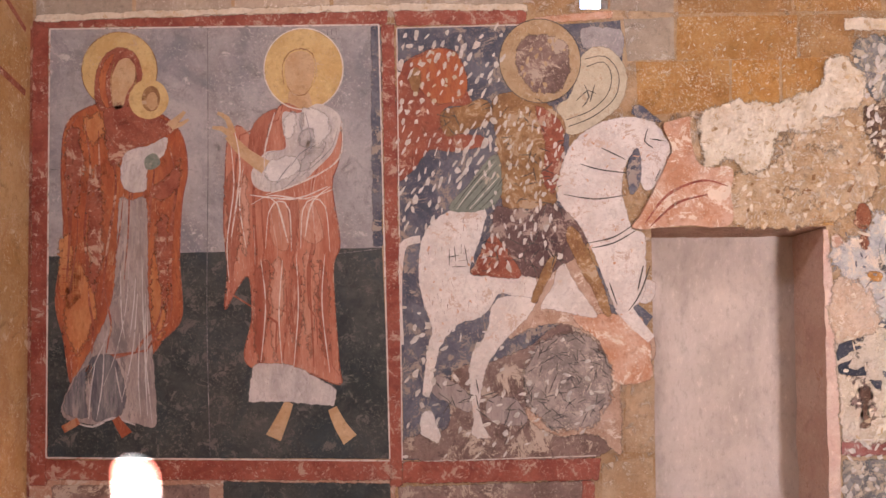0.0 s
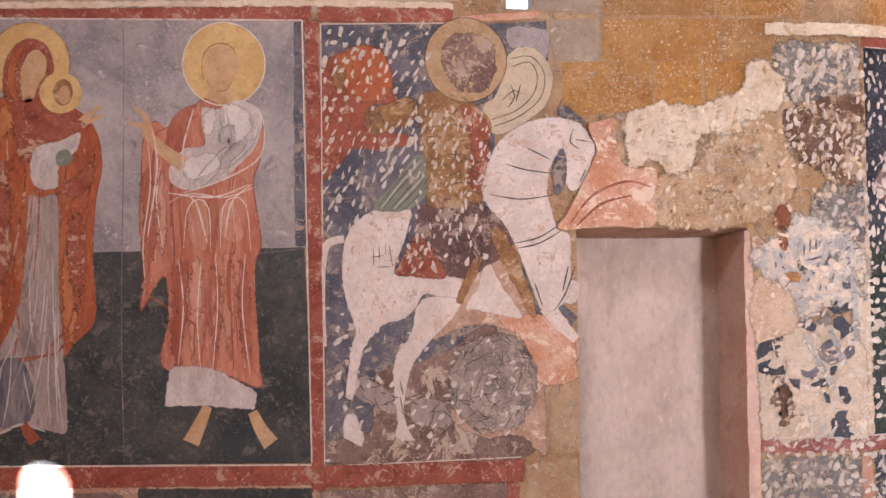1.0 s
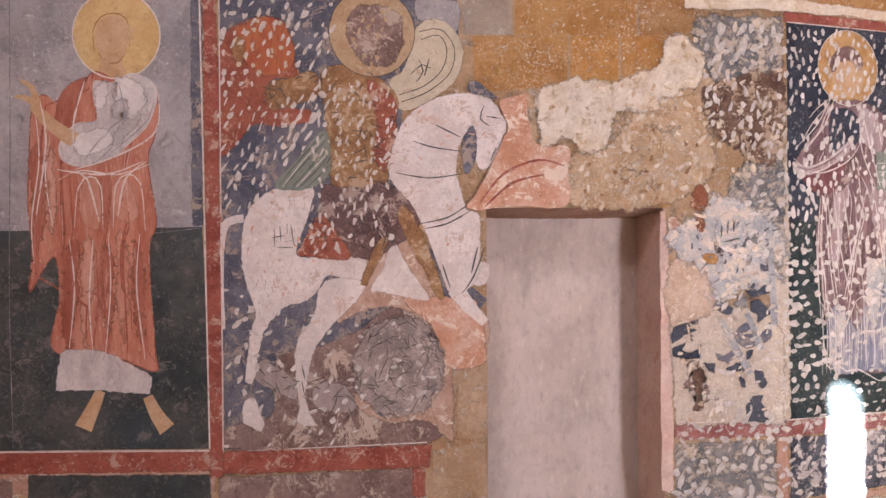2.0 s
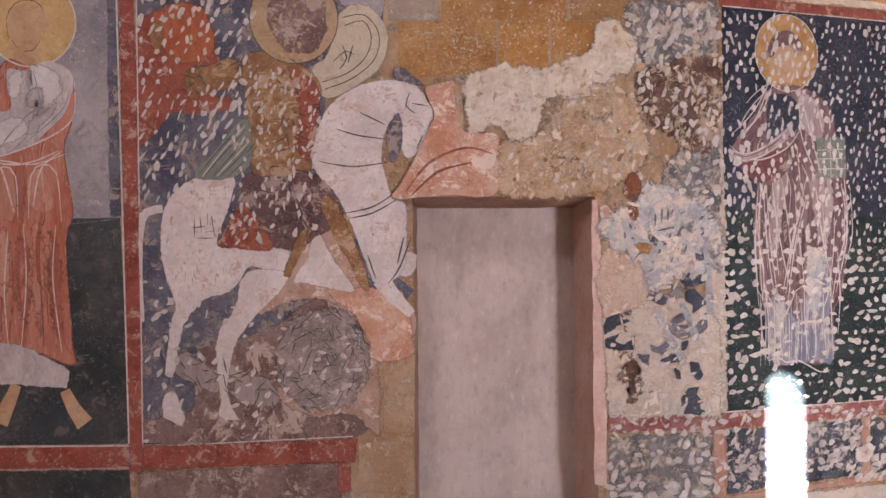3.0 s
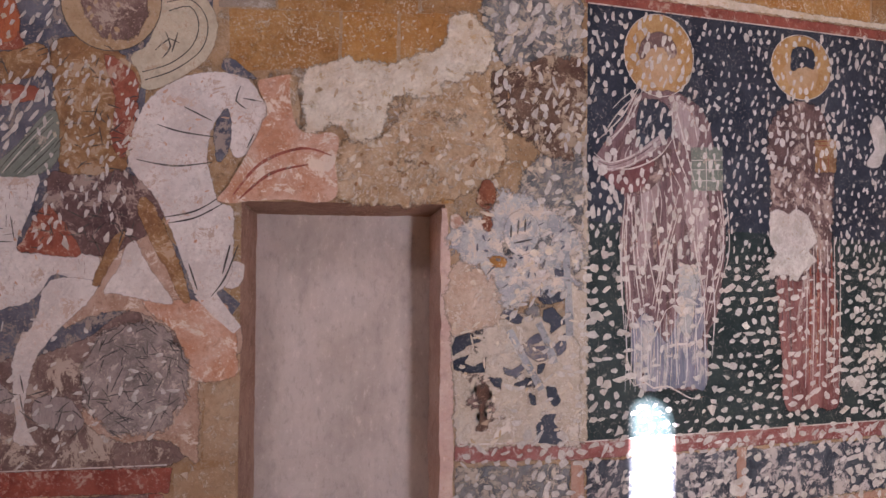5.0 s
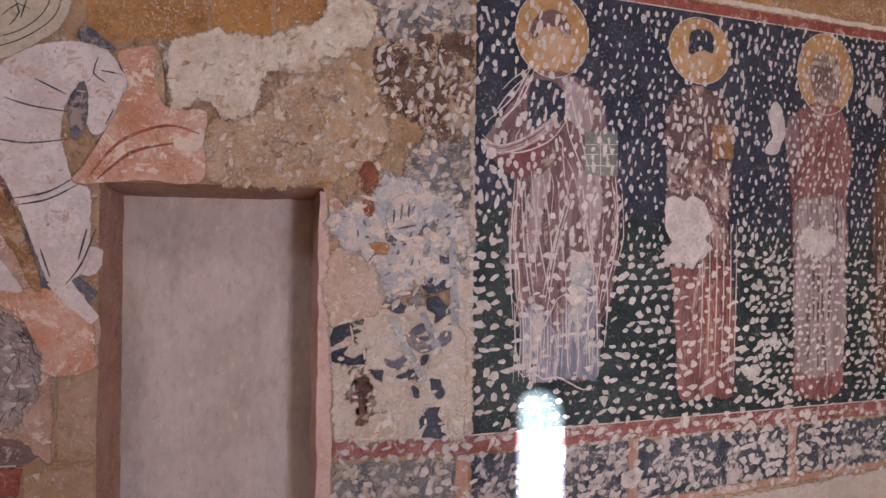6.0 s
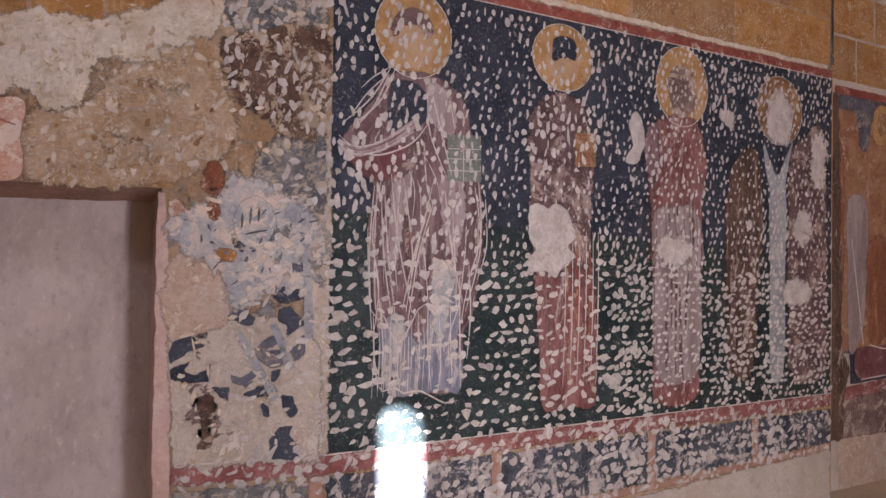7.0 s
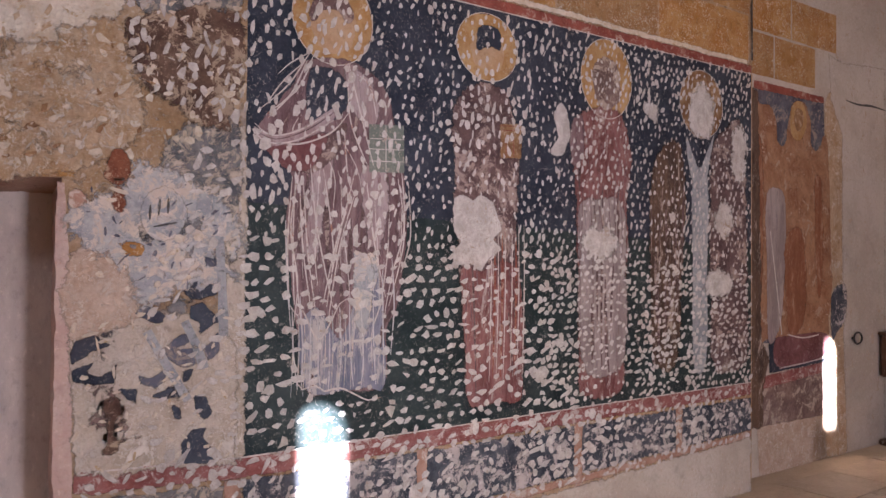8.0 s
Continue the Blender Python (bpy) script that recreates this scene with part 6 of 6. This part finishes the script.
worn_sheet("pink_line", [(2.05, 0.27), (RX, 0.39), (RX, 0.44), (2.05, 0.31)], M_PINK, dado_c, 5.8, 0.012, False)
worn_sheet("pale_base", [(2.02, 0.0), (RX, 0.0), (RX, 0.40), (4.6, 0.32), (2.02, 0.27)], M_WHITEWALL, dado_c, 5.2, 0.02, False)
FIELD = [(LX - 0.03, 1.75), (4.4, 1.68), (4.4, ZT), (LX - 0.03, ZT)]
FINE = [(4.4, 1.68), (RX, 1.6), (RX, ZT), (4.4, ZT)]
LOW = [(LX - 0.05, ZB), (4.5, ZB), (4.5, 1.7), (LX - 0.05, 1.75)]
HEAVY = [(4.5, ZB), (RX, ZB), (RX, 1.6), (4.5, 1.7)]
chips([(FIELD, 0.072, 0.050, 0.028, 80, 11, 0.95), (FINE, 0.066, 0.042, 0.026, 75, 12, 0.92), (LOW, 0.085, 0.060, 0.038, 12, 13, 0.98), (HEAVY, 0.063, 0.052, 0.033, 14, 18, 0.98)], mural_c, 10, "pale pick marks chipped into the paint", 12, 300, (2.7, 3.9))
chips([([(2.03, 0.30), (RX, 0.38), (RX, 0.79), (2.03, 0.79)], 0.080, 0.068, 0.042, 15, 25, 0.95)], dado_c, 8, "pale pick marks chipped into the dado", 14)

# ---- last mural, set back ----
mural_d = thing("wall_painting", 7.2, 0.9, "faded orange robed shapes on a grey blue ground", "mural")
sheet("grey_blue_ground", [(6.91, 3.008), (7.931, 3.019), (7.968, 1.636), (8.005, 1.202), (7.95, 0.989), (6.991, 1.029)], M_BLUE, mural_d, 3, 0.006, False)
worn_sheet("border", [(6.894, 3.071), (7.931, 3.067), (7.931, 3.009), (6.894, 3.006)], M_RED, mural_d, 4.5, 0.004, False)
worn_sheet("orange_ground", [(6.915, 2.861), (6.984, 2.895), (7.118, 2.894), (7.198, 2.804), (7.231, 2.627), (7.329, 2.613), (7.378, 2.801), (7.445, 2.947), (7.521, 2.989), (7.634, 2.965), (7.722, 2.839), (7.722, 2.65), (7.829, 2.607), (7.957, 2.744), (8.013, 2.458), (8.051, 1.733), (8.07, 1.467), (8.014, 1.202), (7.94, 1.013), (7.122, 1.057), (6.99, 1.064), (6.933, 1.941)], M_AMBER, mural_d, 5, 0.012)
worn_sheet("grey_robe", [(7.072, 2.19), (7.297, 2.224), (7.347, 1.954), (7.331, 1.59), (7.283, 1.229), (7.202, 1.061), (7.091, 1.058), (7.074, 1.591)], M_GREYROBE, mural_d, 5.6, 0.012)
worn_sheet("deep_fold", [(7.347, 1.863), (7.583, 1.924), (7.653, 1.495), (7.602, 1.147), (7.398, 1.097), (7.331, 1.499)], M_RUSSET, mural_d, 5.8, 0.02)
worn_sheet("deep_fold", [(7.776, 2.299), (7.884, 2.353), (7.921, 1.876), (7.885, 1.398), (7.813, 1.494)], M_RUSSET, mural_d, 5.8, 0.02)
worn_sheet("deep_fold", [(6.931, 2.555), (6.993, 2.605), (7.026, 2.032), (6.996, 1.415), (6.95, 1.591)], M_RUSSET, mural_d, 5.8, 0.02)
worn_sheet("halo", [(7.403, 2.804), (7.428, 2.922), (7.521, 2.989), (7.625, 2.945), (7.66, 2.832), (7.608, 2.709), (7.522, 2.654), (7.429, 2.692)], M_DULLHALO, mural_d, 6.8, 0.004)
worn_sheet("oval", [(7.462, 2.824), (7.487, 2.906), (7.53, 2.925), (7.59, 2.904), (7.599, 2.825), (7.556, 2.741), (7.496, 2.745)], M_OCHREBROWN, mural_d, 7.6, 0.006)
strokes("white_line", [[(7.12, 1.902), (7.201, 1.501), (7.283, 1.084)], [(7.251, 0.816), (7.602, 0.832), (7.913, 0.853)], [(7.365, 1.08), (7.602, 1.041), (7.849, 1.056)]], 0.016, M_LINE, mural_d, 7.9, taper=False)
worn_sheet("dark_edge", [(6.60, 3.0), (6.95, 3.0), (6.98, 2.0), (7.0, 1.05), (7.12, 0.9), (7.02, 0.66), (7.03, 0.38), (6.60, 0.38)], M_BROWNROBE, mural_d, 6.2, 0.02, False)
worn_sheet("lower_red", [(7.195, 1.044), (7.424, 1.068), (7.968, 1.06), (7.95, 0.879), (7.244, 0.826)], M_WINE, mural_d, 6, 0.008)
worn_sheet("dark_strip", [(7.1, 1.036), (7.211, 1.043), (7.26, 0.834), (7.95, 0.86), (7.95, 0.822), (7.116, 0.783)], M_NAVY, mural_d, 5.4, 0.008, False)
worn_sheet("border", [(6.991, 0.766), (7.913, 0.82), (7.913, 0.729), (7.007, 0.668)], M_FADEDRED, mural_d, 5.2, 0.006, False)
worn_sheet("brown_field", [(6.991, 0.679), (7.913, 0.729), (7.932, 0.37), (7.023, 0.382)], M_BROWN, mural_d, 4.6, 0.008, False)

# ---- end of the wall ----
far = thing("limewash", 9.0, 0.0, "patchy old whitewash over tan plaster with a crack", "plaster")
worn_sheet("whitewash", [(8.005, 3.45), (8.253, 3.405), (9.019, 3.469), (9.012, -0.066), (8.319, -0.002), (8.271, 0.996), (8.252, 1.981), (8.233, 2.769), (8.042, 3.067)] + [], M_WHITEWALL, far, 4, 0.02, False)
worn_sheet("whitewash", [(9.1, 0.0), (11.0, 0.0), (11.0, 3.5), (9.1, 3.5)], M_WHITEWALL, far, 5.5, 0.03, False)
worn_sheet("dark_plaster", [(8.061, 1.394), (8.291, 1.459), (8.3, 1.192), (8.156, 1.061), (8.061, 1.007)], M_DADO, far, 7, 0.015)
worn_sheet("tan_strip", [(7.949, 2.982), (8.214, 2.965), (8.242, 1.882), (8.271, 0.799), (8.31, 0.009), (7.77, -0.011), (7.968, 0.82), (8.005, 1.588)], M_TAN, far, 3, 0.015)
strokes("crack", [[(8.301, 3.084), (8.531, 3.072), (8.738, 3.087), (9.018, 3.078)]], 0.03, M_BLACK, far, 9)
base_d = thing("plaster_patch", 7.0, 0.0, "worn tan plaster at the foot of the wall", "plaster")
worn_sheet("tan_base", [(6.946, 0.391), (7.913, 0.372), (7.969, -0.016), (6.985, -0.072)], M_PEACH, base_d, 3, 0.012, False)

# iron ring on a staple
ring_base = wp(8.47, 0.995)
iron_ring = new("iron_ring")
iron_ring.location = ring_base
tagged(iron_ring, "small black iron ring hanging from a wall staple", "ring")
bm = bmesh.new()
n, k = 28, 8
loop = []
for i in range(n):
    a = 2 * math.pi * i / n
    loop.append([bm.verts.new((math.cos(a) * (0.05 + 0.008 * math.cos(2 * math.pi * j / k)), -0.03 + 0.008 * math.sin(2 * math.pi * j / k), math.sin(a) * (0.05 + 0.008 * math.cos(2 * math.pi * j / k)))) for j in range(k)])
for i in range(n):
    for j in range(k):
        bm.faces.new((loop[i][j], loop[(i + 1) % n][j], loop[(i + 1) % n][(j + 1) % k], loop[i][(j + 1) % k])).smooth = True
part("hoop", bm, M_IRON, iron_ring)
bm = bmesh.new()
box(bm, -0.07, -0.04, -0.012, -0.045, 0.02, 0.012, 0.004)
part("staple", bm, M_IRON, iron_ring)

# wooden stand at the far wall
stand = new("wooden_stand")
stand.matrix_world = Matrix.Translation(wp(8.86, 0.0)) @ Matrix.Rotation(SLOPE, 4, "Z")
tagged(stand, "dark-stained wooden stand with a drawer, papers on top", "stand")
bpy.context.view_layer.update()
for nm, q, bev in (("body", (0.02, -0.55, 0.62, 0.9, -0.03, 1.0), 0.012), ("top_board", (0.0, -0.58, 1.0, 0.94, -0.01, 1.03), 0.006), ("foot", (0.0, -0.58, 0.0, 0.12, -0.02, 0.05), 0.008), ("foot", (0.80, -0.58, 0.0, 0.92, -0.02, 0.05), 0.008), ("leg", (0.03, -0.36, 0.05, 0.09, -0.24, 0.62), 0.006), ("leg", (0.83, -0.36, 0.05, 0.89, -0.24, 0.62), 0.006)):
    bm = bmesh.new()
    box(bm, *q, bev)
    part(nm, bm, M_WOOD, stand)
papers = new("paper_stack")
papers.matrix_world = stand.matrix_world @ Matrix.Translation((0.06, -0.4, 1.03))
tagged(papers, "white sheets of paper propped on the wooden stand", "paper")
bm = bmesh.new()
box(bm, 0.0, 0.0, 0.0, 0.21, 0.012, 0.12, 0.002)
part("sheet_block", bm, M_PAPER, papers)

# ---- dressed stones, uncovered where the plaster is gone ----
def stones(rows, mat):
    for k, q in enumerate(rows):
        sheet("stone_block", q, mat if q[0][1] > 1.5 else M_TANSTONE, wall_north, 2.2 + 0.3 * (k % 3), 0.007, False, "", k * 1.3)


stones([[(1.146, 3.164), (1.83, 3.178), (1.824, 2.933), (1.141, 2.92)], [(1.849, 3.178), (2.162, 3.185), (2.149, 2.946), (1.844, 2.933)], [(0.911, 2.908), (1.437, 2.92), (1.431, 2.652), (0.918, 2.602)], [(1.456, 2.92), (1.721, 2.927), (1.721, 2.651), (1.45, 2.658)], [(1.74, 2.927), (2.025, 2.94), (2.018, 2.663), (1.74, 2.651)], [(1.474, 2.276), (1.841, 2.281), (1.834, 1.988), (1.468, 1.985)], [(1.86, 2.28), (2.115, 2.279), (2.011, 1.987), (1.853, 1.988)], [(0.746, 1.376), (0.98, 1.392), (0.982, 1.161), (0.736, 1.152)], [(0.73, 1.134), (0.811, 1.139), (0.805, 0.742), (0.723, 0.738)], [(0.685, 0.683), (0.968, 0.715), (0.97, 0.481), (0.682, 0.486)], [(0.818, 1.139), (0.982, 1.143), (0.974, 0.74), (0.817, 0.742)], [(1.158, 3.453), (1.804, 3.456), (1.798, 3.197), (1.153, 3.183)], [(1.824, 3.456), (2.326, 3.458), (2.319, 3.205), (1.817, 3.197)]], M_STONE)
stones([[(0.845, 3.15), (1.127, 3.164), (1.129, 2.927), (0.86, 2.914)], [(0.773, 3.452), (1.138, 3.453), (1.127, 3.189), (0.769, 3.208)]], M_STONE_GREY)
stones([[(a, 3.16 + 0.02 * (i % 2)), (a + 0.52, 3.15), (a + 0.52, 3.45), (a, 3.45)] for i, a in enumerate((-2.40, -1.86, -1.32, -0.78, -0.24))], M_STONE_GREY)
stones([[(a, z), (a + w, z), (a + w, z + 0.33), (a, z + 0.33)] for z, a, w in ((3.12, 2.72, 0.86), (3.12, 3.60, 0.98), (3.12, 4.60, 0.9), (3.12, 5.52, 1.0), (3.47, 2.72, 0.5), (3.47, 3.24, 0.9), (3.47, 4.16, 1.0), (3.47, 5.18, 0.9), (3.47, 6.10, 0.44), (3.12, 6.62, 0.55), (3.12, 7.19, 0.6), (3.47, 6.62, 0.8), (3.47, 7.44, 0.7), (3.82, 5.6, 0.9), (3.82, 6.62, 0.9))], M_STONE)


# ---- plaster lips, cracks, side wall lines ----
lips = thing("plaster_lip", 0.0, 3.1, "pale broken plaster lip along the top of the murals", "plaster")
worn_sheet("lip", [(-2.404, 3.17), (-1.491, 3.203), (-0.464, 3.237), (0.308, 3.233), (0.308, 3.194), (-0.465, 3.193), (-1.491, 3.166), (-2.404, 3.127)], M_PALE, lips, 8, 0.012, False)
worn_sheet("lip", [(2.1, 3.09), (2.7, 3.09), (4.2, 3.095), (6.5, 3.09), (6.5, 3.125), (4.2, 3.13), (2.5, 3.17), (2.1, 3.16)], M_PALE, lips, 8, 0.012, False)
strokes("joint_crack", [[(STEP - 0.012, 3.13), (STEP - 0.016, 3.5), (STEP - 0.010, 3.9)]], 0.03, M_BLACK, lips, 8, taper=False)
side = thing("painted_lines", X0, 2.0, "dark red painted lines on tan side wall", "mural")
for (ya, za), (yc, zc), w in (((4.0, 3.06), (3.4, 3.35), 0.03), ((4.0, 2.72), (3.4, 2.86), 0.035)):
    bm = bmesh.new()
    d = Vector((0, yc - ya, zc - za)).normalized()
    q = Vector((0, -d.z, d.y)) * w
    vs = [bm.verts.new(Vector((X0 + 0.003, y, z)) + q * k) for (y, z), k in (((ya, za), -0.5), ((yc, zc), -0.6), ((yc, zc), 0.6), ((ya, za), 0.5))]
    bm.faces.new(vs)
    place(part("line", bm, M_CRIMSON), side)
bm = bmesh.new()
vs = [bm.verts.new((X0 + 0.004, y, z)) for y, z in ((WY - 0.002, 0), (WY - 0.03, 0), (WY - 0.035, 1.5), (WY - 0.03, 3.1), (WY - 0.002, 3.1))]
bm.faces.new(vs)
place(part("corner_line", bm, M_CRIMSON), side)

# ---- floor slabs near the far wall ----
rnd = random.Random(4)
slab_meshes = []
for k in range(3):
    bm = bmesh.new()
    box(bm, 0, 0, 0, 0.69, 0.49, 0.012, 0.004)
    me = bpy.data.meshes.new("floor_slab")
    bm.to_mesh(me)
    bm.free()
    me.materials.append(M_SLAB)
    slab_meshes.append(me)
for i in range(8):
    for j in range(6):
        o = new("floor_slab", slab_meshes[(i + j) % 3])
        o.parent = floor
        o.location = Matrix.Rotation(SLOPE, 3, "Z") @ Vector((0.70 * i + 0.35 * (j % 2), -0.50 * (j + 1), rnd.uniform(-0.002, 0.002))) + Vector((6.1, 4.72, 0))
        o.rotation_euler = (0, 0, SLOPE)
